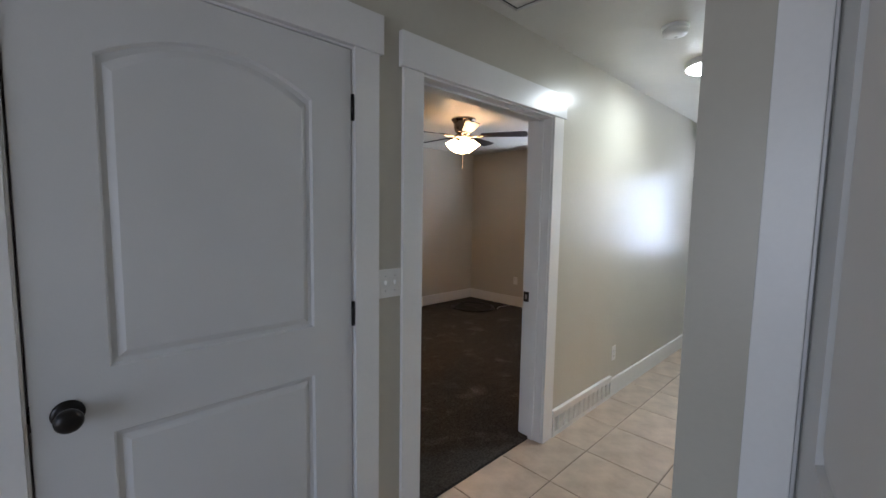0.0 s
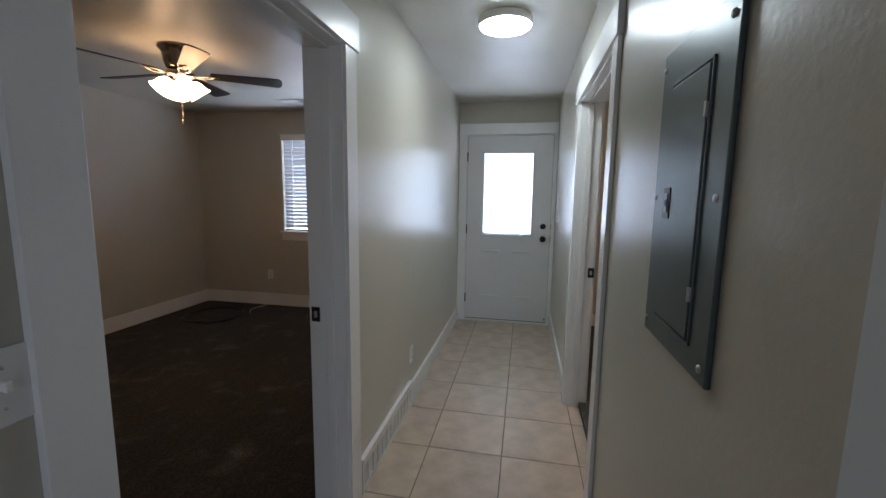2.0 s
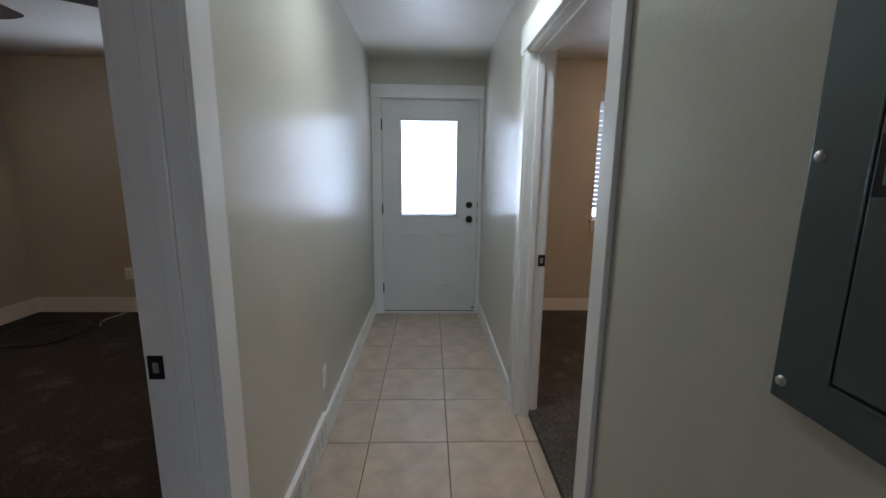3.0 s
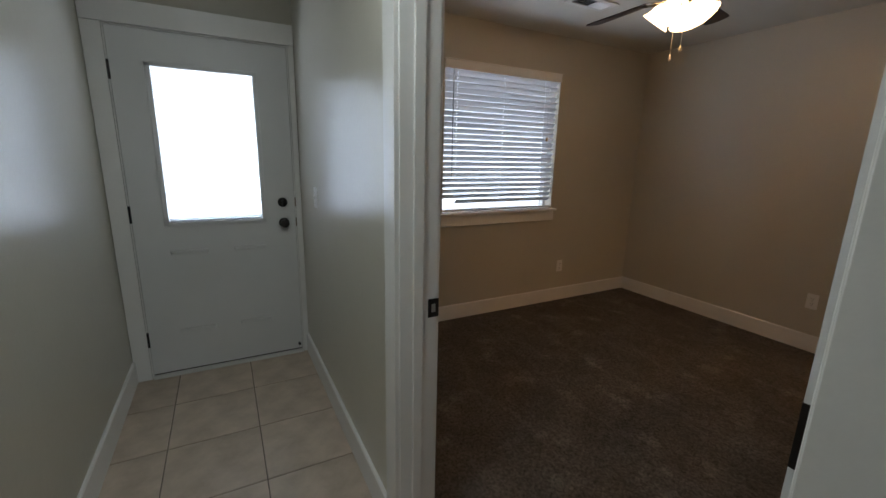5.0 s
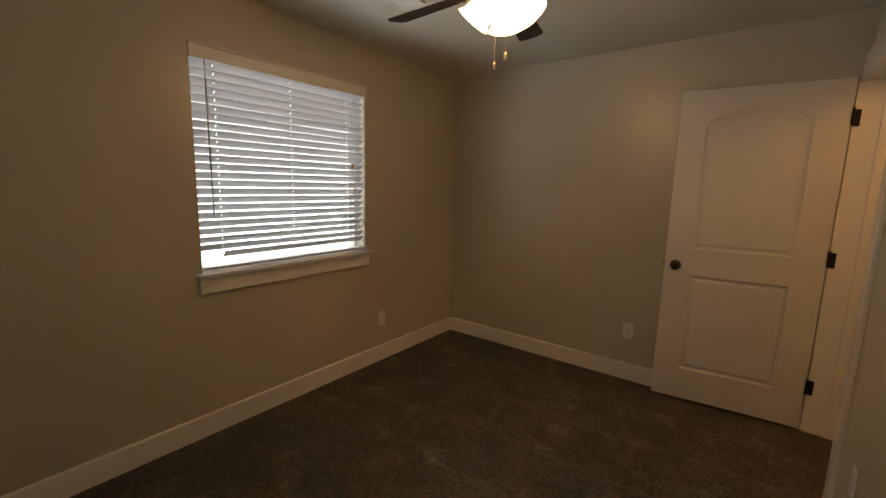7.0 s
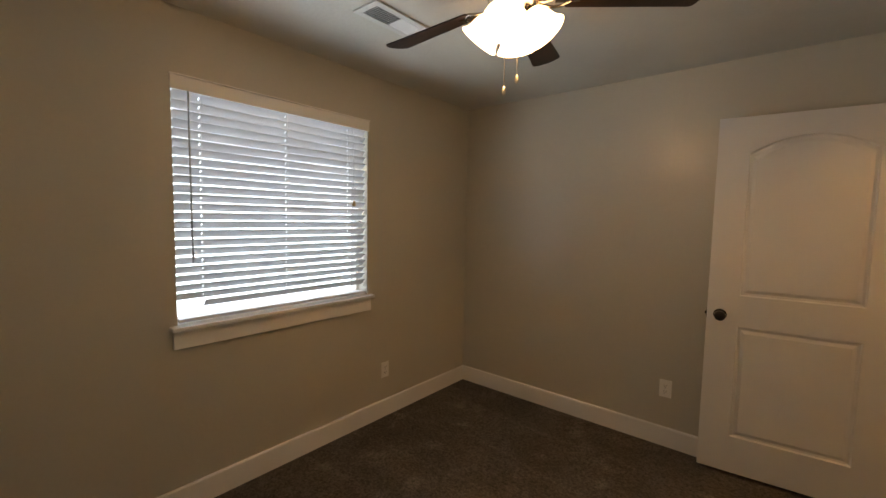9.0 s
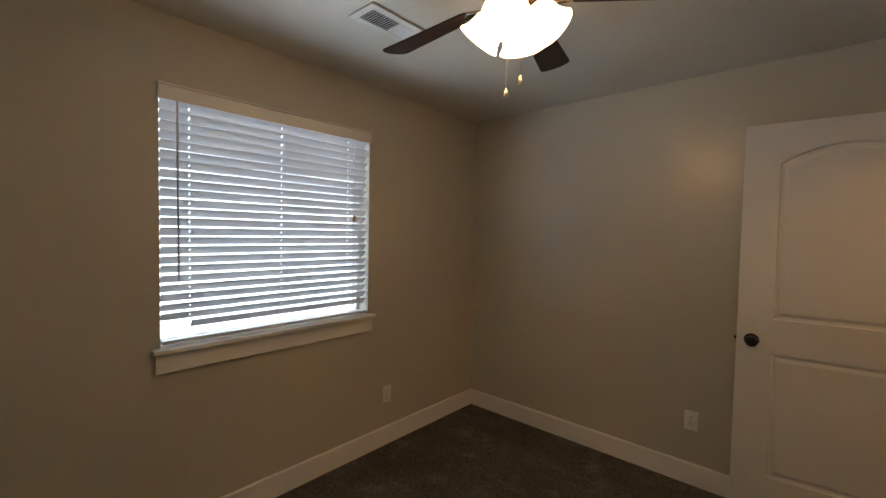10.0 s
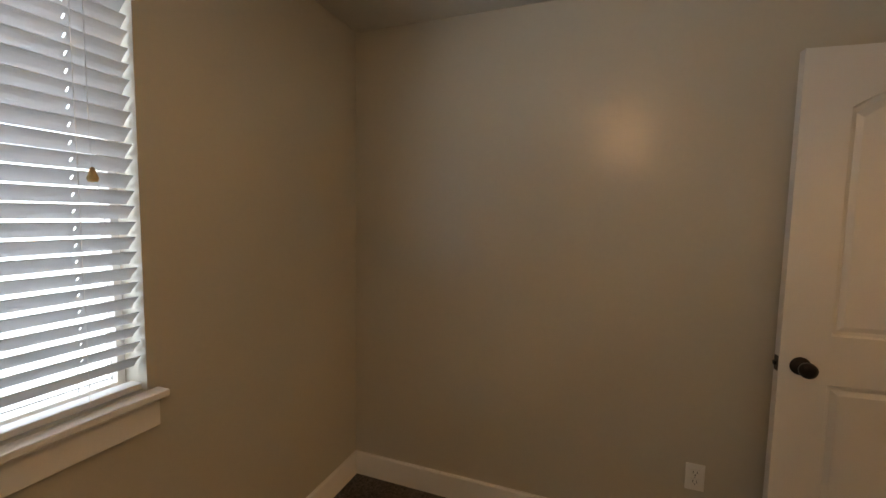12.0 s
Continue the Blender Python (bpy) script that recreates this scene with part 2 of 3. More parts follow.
# ---- large structure ----
CLOSET = (-0.206, 0.662, 2.012)
D1 = (1.005, 2.012, 2.000)
D2 = (2.215, 3.222, 2.010)
BD = (-3.105, -2.275, 2.075)
RD = (-0.80, 0.030, 2.03)
X0, Y0 = -2.60, -1.40

wall("wall_hall_north", "greige painted hall wall with two white trimmed doorways", "N", X0, E, CEIL, [(CLOSET[0] - 0.02, CLOSET[1] + 0.02, 0, CLOSET[2] + 0.02), (D1[0] - 0.02, D1[1] + 0.02, 0, D1[2] + 0.02)])
wall("wall_hall_south", "glossy greige hall wall with a bedroom doorway", "R", RET, E, CEIL2, [(D2[0] - 0.02, D2[1] + 0.02, 0, D2[2] + 0.02)], depth=RT)
wall("wall_return", "narrow greige wall beside a white door", "RET", Y0, R - RT, CEIL, [(RD[0] - 0.02, RD[1] + 0.02, 0, RD[2] + 0.02)])
wall("wall_east", "outside wall with two windows and a back door", "E", S - THICK, N1 + THICK, 2.62, [(WIN2[0], WIN2[1], WIN2[2], WIN2[3]), (DOOR_E[0] - 0.025, DOOR_E[1] + 0.025, 0, DOOR_E[2] + 0.025), (WIN1[0], WIN1[1], WIN1[2], WIN1[3])], depth=0.16)
wall("wall_bedroom_south", "plain greige bedroom wall", "S", W - THICK, E, CEIL2, [])
wall("wall_bedroom_west", "greige bedroom wall with a white trimmed doorway", "W", S, JOG, CEIL2, [(BD[0] - 0.02, BD[1] + 0.02, 0, BD[2] + 0.02)])
tagged(part("wall_bedroom_west_setback", cube(W - THICK, WN, JOG, R - RT, 0, CEIL2), PAINT), "greige bedroom wall behind the folded door", "wall", kind="structure")
wall("wall_far_bedroom_north", "plain greige wall of the fan lit bedroom", "N1", W1 - THICK, E, CEIL1 + 0.1, [])
wall("wall_far_bedroom_west", "plain greige wall", "W1", N + THICK, N1, CEIL1 + 0.1, [])
# unseen wall, its opening added only for the lamp behind it
bm = bmesh.new()
for a, b, c, d in ((Y0, ADDED_OPENING[0], 0, CEIL), (ADDED_OPENING[1], N, 0, CEIL), (ADDED_OPENING[0], ADDED_OPENING[1], 0, ADDED_OPENING[2]), (ADDED_OPENING[0], ADDED_OPENING[1], ADDED_OPENING[3], CEIL)):
    box(bm, X0 - 0.16, X0, a, b, c, d)
tagged(part("wall_entry_west", bm, PAINT), "greige entry wall with a broad opening added for light", "wall", kind="structure")
# plain walls that close the entry, the room behind the ajar door, the closet and the passage
for i, (a, b, c, d) in enumerate(((X0 - 0.12, RET, Y0 - 0.12, Y0), (RET + THICK, W - THICK, Y0 - 0.12, Y0), (-0.4, 0.69, N + THICK + 0.6, N + THICK + 0.7), (-0.52, -0.4, N + THICK, N + THICK + 0.7), (0.64, 0.70 - 0.004, N + THICK, N + THICK + 0.6), (0.9, 1.02, S - 0.12, Y0 - 0.12), (0.9, W - THICK, S - 0.24, S - 0.12))):
    tagged(part("wall_closing", cube(a, b, c, d, 0, CEIL2 if i in (1, 5, 6) else CEIL), PAINT), "plain greige painted wall", "wall", kind="structure")

bm = cube(X0 - 0.12, E, R - 0.06, N + 0.001, CEIL, CEIL + 0.03)
box(bm, X0 - 0.12, W - THICK + 0.02, Y0 - 0.12, R - 0.06, CEIL, CEIL + 0.03)
tagged(part("ceiling_hall", bm, CEILING_PAINT), "off-white textured hall ceiling", "ceiling", kind="structure")
tagged(part("ceiling_bedroom", cube(W - THICK, E, S - 0.1, R - RT, CEIL2 + 0.001, CEIL2 + 0.1), CEILING_PAINT), "off-white textured bedroom ceiling", "ceiling", kind="structure")
tagged(part("ceiling_passage", cube(0.9, W - THICK, S - 0.24, Y0 - 0.12, CEIL2 + 0.001, CEIL2 + 0.1), CEILING_PAINT), "off-white passage ceiling", "ceiling", kind="structure")
tagged(part("ceiling_far_bedroom", cube(W1 - 0.12, E, N + THICK, N1 + 0.1, CEIL1, CEIL1 + 0.1), CEILING_PAINT), "off-white textured ceiling round the fan", "ceiling", kind="structure")
tagged(part("ceiling_closet", cube(-0.5, W1 - 0.12, N + THICK - 0.01, N + THICK + 0.7, CEIL + 0.001, CEIL + 0.1), CEILING_PAINT), "closet ceiling", "ceiling", kind="structure")
tagged(part("roof", cube(X0 - 0.5, E + 0.7, S - 0.8, N1 + 0.6, 2.72, 2.85), SIDING), "flat roof slab", "roof", kind="structure")

tagged(part("floor_bedroom", cube(W - THICK, E, S - 0.1, R - 0.09, -0.06, 0.032), CARPET), "dark charcoal bedroom carpet with worn footprints", "carpet", kind="structure")
tagged(part("floor_far_bedroom", cube(W1, E, N + 0.087, N1, -0.06, 0.010), STAINED), "dark stained carpet in the fan lit bedroom", "carpet", kind="structure")
tagged(part("floor_passage", cube(0.9, W - THICK, S - 0.24, Y0, -0.06, 0.031), CARPET), "dark carpet in the passage", "carpet", kind="structure")
tagged(part("floor_side_room", cube(RET + THICK, W - THICK, Y0, R - RT, -0.06, 0.012), CARPET), "dark carpet in the side room", "carpet", kind="structure")
tagged(part("floor_closet", cube(-0.5, 0.7, N + THICK - 0.03, N + THICK + 0.6, -0.06, 0.008), CARPET), "dark closet carpet", "carpet", kind="structure")
ground = tagged(part("ground", cube(-400, 400, -400, 400, -0.30, -0.15), CONCRETE), "pale ground outside the house", "ground", kind="structure")


# ---- doors and trim ----
def casing(name, label, at, u0, u1, top, width=0.09, head=0.135, over=0.016, depth=THICK, sides=(True, True), jamb=True, strike=None, stop=0.5, right_width=None, proud=0.018, leaf=None):
    """Flat side casings, a taller header that oversails them, jambs with a stop."""
    f = mapped(at)
    t = thing(name, label, "door trim", kind="structure")
    rw = right_width or width
    if sides[0]:
        part("casing", cube(u0 - 0.006 - width, u0 - 0.006, 0.0005, proud, 0, top + 0.008, f, 0.002), TRIM, t)
    if sides[1]:
        part("casing", cube(u1 + 0.006, u1 + 0.006 + rw, 0.0005, proud, 0, top + 0.008, f, 0.002), TRIM, t)
    part("header", cube(u0 - 0.006 - width - over, u1 + 0.006 + rw + over, 0.0005, 0.026, top + 0.008, top + 0.008 + head, f, 0.002), TRIM, t)
    if jamb:
        for a, b in ((u0 - 0.0195, u0), (u1, u1 + 0.0195)):
            part("jamb", cube(a, b, -depth + 0.001, 0.038 if leaf and b == leaf[0] else 0.003, 0, top, f, 0.0015), TRIM, t)
        part("jamb", cube(u0 - 0.0195, u1 + 0.0195, -depth + 0.001, 0.003, top, top + 0.0195, f, 0.0015), TRIM, t)
        a, b = -depth * stop - 0.018, -depth * stop + 0.018
        part("door_stop", cube(u0, u0 + 0.011, a, b, 0, top - 0.011, f, 0.003), TRIM, t)
        part("door_stop", cube(u1 - 0.011, u1, a, b, 0, top - 0.011, f, 0.003), TRIM, t)
        part("door_stop", cube(u0, u1, a, b, top - 0.011, top, f, 0.003), TRIM, t)
    if leaf:
        for z in leaf[1]:
            part("hinge_leaf", cube(leaf[0] - 0.001, leaf[0] + 0.0025, 0.008, 0.0375, z - 0.045, z + 0.045, f, 0.001), BRONZE, t, "oil-rubbed bronze hinge leaf")
    if strike:
        u, z = strike
        d = -1 if u > (u0 + u1) / 2 else 1
        plate = part("strike_plate", cube(*sorted((u, u + d * 0.003)), -depth - 0.005, -depth + 0.034, z - 0.032, z + 0.032, f, 0.001), BRONZE, t, "oil-rubbed bronze strike plate")
        part("latch_hole", cube(*sorted((u + d * 0.003, u + d * 0.0045)), -depth + 0.008, -depth + 0.022, z - 0.014, z + 0.014, f), SCREW, plate)
    return t


def outline(x0, x1, z0, z1, rise, inset, n=14):
    x0, x1, z0 = x0 + inset, x1 - inset, z0 + inset
    xc, hw = (x0 + x1) / 2, (x1 - x0) / 2
    pts = [(x0, z0), (x1, z0)]
    if rise:
        for i in range(n + 1):
            x = x1 - (x1 - x0) * i / n
            pts.append((x, z1 - inset + rise * (1 - ((x - xc) / hw) ** 2)))
    else:
        pts += [(x1, z1 - inset), (x0, z1 - inset)]
    return pts


def door_slab(w, h, thick=0.035, stile=0.15, low=(0.21, 0.845), high=(1.02, 1.80), rise=0.085):
    """A moulded two-panel slab with an arched upper panel, both faces; hinge edge at x = 0."""
    bm = bmesh.new()
    k = h / 2.0
    low, high = [z * k for z in low], [z * k for z in high]
    for side in (1, -1):
        y = side * thick / 2
        made = []

        def quad(x0, x1, z0, z1):
            made.append(bm.faces.new([bm.verts.new((a, y, b)) for a, b in ((x0, z0), (x1, z0), (x1, z1), (x0, z1))]))
        quad(0, stile, 0, h)
        quad(w - stile, w, 0, h)
        quad(stile, w - stile, 0, low[0])
        quad(stile, w - stile, low[1], high[0])
        arch = outline(stile, w - stile, high[0], high[1], rise, 0)[2:]
        for (a, b), (c, d) in zip(arch, arch[1:]):
            made.append(bm.faces.new([bm.verts.new(p) for p in ((a, y, b), (a, y, h), (c, y, h), (c, y, d))]))
        for z0, z1, up in ((low[0], low[1], 0), (high[0], high[1], rise)):
            loops = []
            for inset, sink in ((0, 0), (0.006, 0.010), (0.018, 0.012), (0.036, 0.0035)):
                loops.append([bm.verts.new((a, y - side * sink, b)) for a, b in outline(stile, w - stile, z0, z1, up, inset)])
            for p, q in zip(loops, loops[1:]):
                for i in range(len(p)):
                    j = (i + 1) % len(p)
                    made.append(bm.faces.new((p[i], p[j], q[j], q[i])))
            made.append(bm.faces.new(loops[-1]))
        for f in made:
            f.normal_update()
            if f.normal.y * side < 0:
                f.normal_flip()
    t = thick / 2
    for q in (((0, -t, 0), (0, t, 0), (0, t, h), (0, -t, h)), ((w, -t, 0), (w, -t, h), (w, t, h), (w, t, 0)), ((0, -t, h), (0, t, h), (w, t, h), (w, -t, h)), ((0, -t, 0), (w, -t, 0), (w, t, 0), (0, t, 0))):
        bm.faces.new([bm.verts.new(p) for p in q])
    bmesh.ops.remove_doubles(bm, verts=bm.verts, dist=0.0002)
    return bm


KNOB = [(0, 0), (0.033, 0), (0.0335, 0.004), (0.031, 0.008), (0.024, 0.011), (0.0135, 0.013), (0.0125, 0.024), (0.0145, 0.030), (0.0205, 0.034), (0.0262, 0.041), (0.0285, 0.050), (0.0275, 0.059), (0.0225, 0.066), (0.013, 0.070), (0.005, 0.0715), (0, 0.0715)]


def knob(parent, x, y, z, side, name="door_knob"):
    m = Matrix.Translation((x, y, z)) @ pose(0, 0, 0, -90 * side)
    return part(name, lathe(bmesh.new(), KNOB, 28, m), BRONZE, parent, "round oil-rubbed bronze knob")


def panel_door(name, label, w, h, m, knob_z=0.95, hinges=(), hinge_side=1, latch=True, thick=0.035, knobs=(1, -1)):
    """A door thing: slab, a knob on both faces, latch plate, hinges on the face hinge_side."""
    t = thing(name, label, "door", m=m)
    part("slab", door_slab(w, h, thick), DOOR_WHITE, t)
    for s in knobs:
        knob(t, w - 0.065, s * thick / 2, knob_z, s)
    if latch:
        bm = cube(w - 0.0005, w + 0.002, -0.012, 0.012, knob_z - 0.028, knob_z + 0.028)
        box(bm, w + 0.002, w + 0.010, -0.006, 0.006, knob_z - 0.007, knob_z + 0.007)
        part("latch", bm, BRONZE, t)
    for z in hinges:
        y = hinge_side * thick / 2
        bm = lathe(bmesh.new(), [(0, -0.046), (0.0065, -0.046), (0.0065, 0.046), (0, 0.046)], 12, Matrix.Translation((-0.004, y + hinge_side * 0.004, z)))
        box(bm, -0.0022, -0.0006, -thick / 2, thick / 2, z - 0.045, z + 0.045)
        part("hinge", bm, BRONZE, t, "oil-rubbed bronze butt hinge")
    return t


casing("trim_closet", "white craftsman trim round a closed closet door", "N", CLOSET[0] - 0.003, CLOSET[1] + 0.003, CLOSET[2] + 0.003, width=0.105, head=0.14, stop=0.345)
casing("trim_bedroom_one", "white craftsman trim round an open doorway", "N", D1[0], D1[1], D1[2], width=0.105, head=0.135, strike=(D1[1], 0.915), stop=0.45)
casing("trim_bedroom_two", "white craftsman trim round a bedroom doorway", "R", D2[0], D2[1], D2[2], width=0.09, head=0.13, strike=(D2[1], 0.935), stop=0.45, depth=RT)
casing("trim_bedroom_two_inside", "white trim on the bedroom side of the doorway", "RB", D2[0], D2[1], D2[2], width=0.09, jamb=False, sides=(False, True), proud=0.010)
casing("trim_bedroom_one_inside", "white trim on the bedroom side of the doorway", "NB", D1[0], D1[1], D1[2], width=0.09, jamb=False)
casing("trim_passage", "white craftsman trim round the passage doorway", "W", BD[0], BD[1], BD[2], width=0.09, head=0.135, over=0.0, sides=(False, True), stop=0.6, leaf=(BD[0], (0.315, 1.095, 1.885)))
casing("trim_side_room", "white trim beside an ajar door", "RET", RD[0], RD[1], RD[2], width=0.083, head=0.135, stop=0.35)

panel_door("closet_door", "closed white two-panel arch-top closet door with bronze knob", CLOSET[1] - CLOSET[0] - 0.006, 2.0, pose(CLOSET[1] - 0.003, N - 0.006 + 0.0175, 0.010, 0, 0, 180), 0.925, (0.25, 1.045, 1.80), 1)
panel_door("bedroom_door", "open white two-panel arch-top door against the bedroom wall", 0.815, 2.043, pose(2.333, -3.108, 0.053, 0, 0, 5.4), 0.925, (0.27, 1.05, 1.84), 1)
panel_door("hall_bedroom_door", "open white two-panel door folded back into the bedroom", 0.985, 1.965, pose(2.2455, R - RT - 0.006, 0.040, 0, 0, -87.4), 0.940, (0.27, 1.06, 1.8), -1, knobs=(1,))
panel_door("side_room_door", "white two-panel door swung wide open into the entry", 0.82, 2.0, pose(RET - 0.016, RD[1] - 0.023, 0.016, 0, 0, 190), 0.94, (), 1)


# ---- back door ----
def back_door():
    y0, y1, top = DOOR_E
    t = thing("back_door", "closed white steel back door with a blind-filled glass lite", "door")
    f = mapped("E")
    v = 0.008                # face of the slab, proud of the wall's plane
    bm = bmesh.new()
    g0, g1, h0, h1 = 0.478, 1.040, 0.975, 1.895
    for a, b, c, d in ((y0, g0, 0.03, top), (g1, y1, 0.03, top), (g0, g1, 0.03, h0), (g0, g1, h1, top)):
        box(bm, a, b, v - 0.044, v, c, d, f)
    part("slab", bm, DOOR_WHITE, t)
    bm = bmesh.new()
    for a, b, c, d in ((g0 - 0.004, g0 + 0.022, h0, h1), (g1 - 0.022, g1 + 0.004, h0, h1), (g0 - 0.004, g1 + 0.004, h0 - 0.004, h0 + 0.020), (g0 - 0.004, g1 + 0.004, h1 - 0.020, h1 + 0.004)):
        box(bm, a, b, v - 0.046, v + 0.010, c, d, f, 0.004)
    lite = part("lite_frame", bm, DOOR_WHITE, t)
    for w in (v - 0.010, v - 0.038):
        pane = part("pane", cube(g0 + 0.018, g1 - 0.018, w - 0.003, w, h0 + 0.016, h1 - 0.016, f), GLASS, lite)
        pane.visible_shadow = False
    bm = bmesh.new()
    z = h0 + 0.030
    while z < h1 - 0.03:
        vs = [bm.verts.new(f(u, v - 0.024 + dv, z + dz)) for u, dv, dz in ((g0 + 0.024, -0.0045, -0.005), (g1 - 0.024, -0.0045, -0.005), (g1 - 0.024, 0.0045, 0.005), (g0 + 0.024, 0.0045, 0.005))]
        bm.faces.new(vs)
        z += 0.0125
    tagged(part("mini_blind", bm, THIN, lite, "closed white mini blind between the panes"), kind="stuff")
    part("blind_rail", cube(g0 + 0.024, g1 - 0.024, v - 0.030, v - 0.018, h0 + 0.020, h0 + 0.029, f, 0.002), SLAT, lite)
    # four embossed mouldings under the lite
    for a, b in ((0.482, 0.682), (0.828, 1.032)):
        for c in (0.296, 0.808):
            bm = bmesh.new()
            loops = []
            for side, inset, lift in ((0, 0, 0.0003), (0.006, 0.004, 0.009), (0.014, 0.010, 0.010)):
                loops.append([bm.verts.new(f(u, v + lift, z)) for u, z in ((a + side, c - 0.013 + inset), (b - side, c - 0.013 + inset), (b - side, c + 0.013 - inset), (a + side, c + 0.013 - inset))])
            for p, q in zip(loops, loops[1:]):
                for i in range(4):
                    bm.faces.new((p[i], p[(i + 1) % 4], q[(i + 1) % 4], q[i]))
            bm.faces.new(loops[-1])
            bmesh.ops.recalc_face_normals(bm, faces=bm.faces)
            part("embossed_moulding", bm, DOOR_WHITE, t)
    m = lambda y, z: Matrix.Translation(f(y, v, z)) @ pose(0, 0, 0, 0, -90)
    part("door_knob", lathe(bmesh.new(), KNOB, 28, m(0.368, 0.960)), BRONZE, t, "round oil-rubbed bronze knob")
    bolt = part("deadbolt", lathe(bmesh.new(), [(0, 0), (0.031, 0), (0.031, 0.008), (0.024, 0.016), (0, 0.018)], 28, m(0.370, 1.098)), BRONZE, t, "round bronze deadbolt")
    part("thumb_turn", cube(0.364, 0.376, v + 0.016, v + 0.034, 1.080, 1.116, f, 0.003), BRONZE, bolt)
    for z in (0.265, 1.05, 1.84):
        bm = cube(y1 - 0.002, y1 + 0.012, v - 0.002, v + 0.006, z - 0.05, z + 0.05, f, 0.002)
        part("hinge", bm, BRONZE, t, "dark butt hinge")
    for z in (1.098, 0.96):
        part("strike_plate", cube(y0 - 0.010, y0 - 0.004, v - 0.01, v + 0.004, z - 0.03, z + 0.03, f, 0.001), NICKEL, t)
    part("sweep", cube(y0 + 0.002, y1 - 0.002, v - 0.03, v + 0.002, 0.0235, 0.030, f, 0.001), RUBBER, t)
    # black strips added behind the slab to block daylight leaking round it
    bm = bmesh.new()
    for a, b, z0, z1 in ((y0 - 0.004, y0 + 0.014, 0.02, top), (y1 - 0.014, y1 + 0.004, 0.02, top), (y0 + 0.014, y1 - 0.014, top - 0.012, top + 0.004), (y0 + 0.014, y1 - 0.014, 0.02, 0.045)):
        box(bm, a, b, v - 0.070, v - 0.046, z0, z1, f)
    part("light_block_strip", bm, RUBBER, t)
    part("door_stop_pin", lathe(bmesh.new(), [(0, 0), (0.010, 0), (0.008, 0.02), (0, 0.022)], 14, m(y0 + 0.02, 0.065)), BRONZE, t)
    c = casing("trim_back_door", "white flat trim round the back door", "E", y0 - 0.004, y1 + 0.004, top + 0.004, width=y0 - R - 0.0125, right_width=N - y1 - 0.0125, head=0.118, over=0.0, jamb=False)
    bm = bmesh.new()
    for a, b, z0, z1 in ((y0 - 0.024, y0 - 0.004, 0, top + 0.022), (y1 + 0.004, y1 + 0.024, 0, top + 0.022), (y0 - 0.004, y1 + 0.004, top + 0.004, top + 0.022)):
        box(bm, a, b, -0.158, -0.001, z0, z1, f)
    part("jamb", bm, TRIM, c)
    part("threshold", cube(y0 - 0.004, y1 + 0.004, -0.155, 0.03, 0.0, 0.022, f, 0.004), GRILLE, c, "pale metal threshold")


back_door()


# ---- baseboards ----
def baseboard(at, u0, u1, height=0.14, z0=0.0):
    f = mapped(at)
    bm = bmesh.new()
    prof = [(0.0005, z0), (0.015, z0), (0.015, height - 0.008), (0.010, height), (0.0005, height)]
    ends = [[bm.verts.new(f(u, v, z)) for v, z in prof] for u in (u0, u1)]
    for i in range(5):
        j = (i + 1) % 5
        bm.faces.new((ends[0][i], ends[0][j], ends[1][j], ends[1][i]))
    bm.faces.new(ends[0])
    bm.faces.new(ends[1])
    bmesh.ops.recalc_face_normals(bm, faces=bm.faces)
    return tagged(part("baseboard", bm, TRIM), "white flat baseboard along the wall", "baseboard", kind="structure")


baseboard("N", 2.995, E - 0.016)
baseboard("N", D1[1] + 0.112, 2.128)
baseboard("N", CLOSET[1] + 0.115, D1[0] - 0.112)
baseboard("N", X0, CLOSET[0] - 0.115)
baseboard("R", D2[1] + 0.097, E - 0.016)
baseboard("R", RET, D2[0] - 0.097)
baseboard("RET", RD[1] + 0.097, R - 0.001)
baseboard("S", W, E - 0.016, 0.160)
baseboard("E", S + 0.001, R - RT - 0.001, 0.160)
baseboard("W", BD[1] + 0.097, JOG, 0.160)
baseboard("RB", D2[1] + 0.097, E - 0.016, 0.160)
baseboard("N1", W1, E - 0.016, 0.16)
baseboard("E", N + THICK, N1 - 0.001, 0.16)


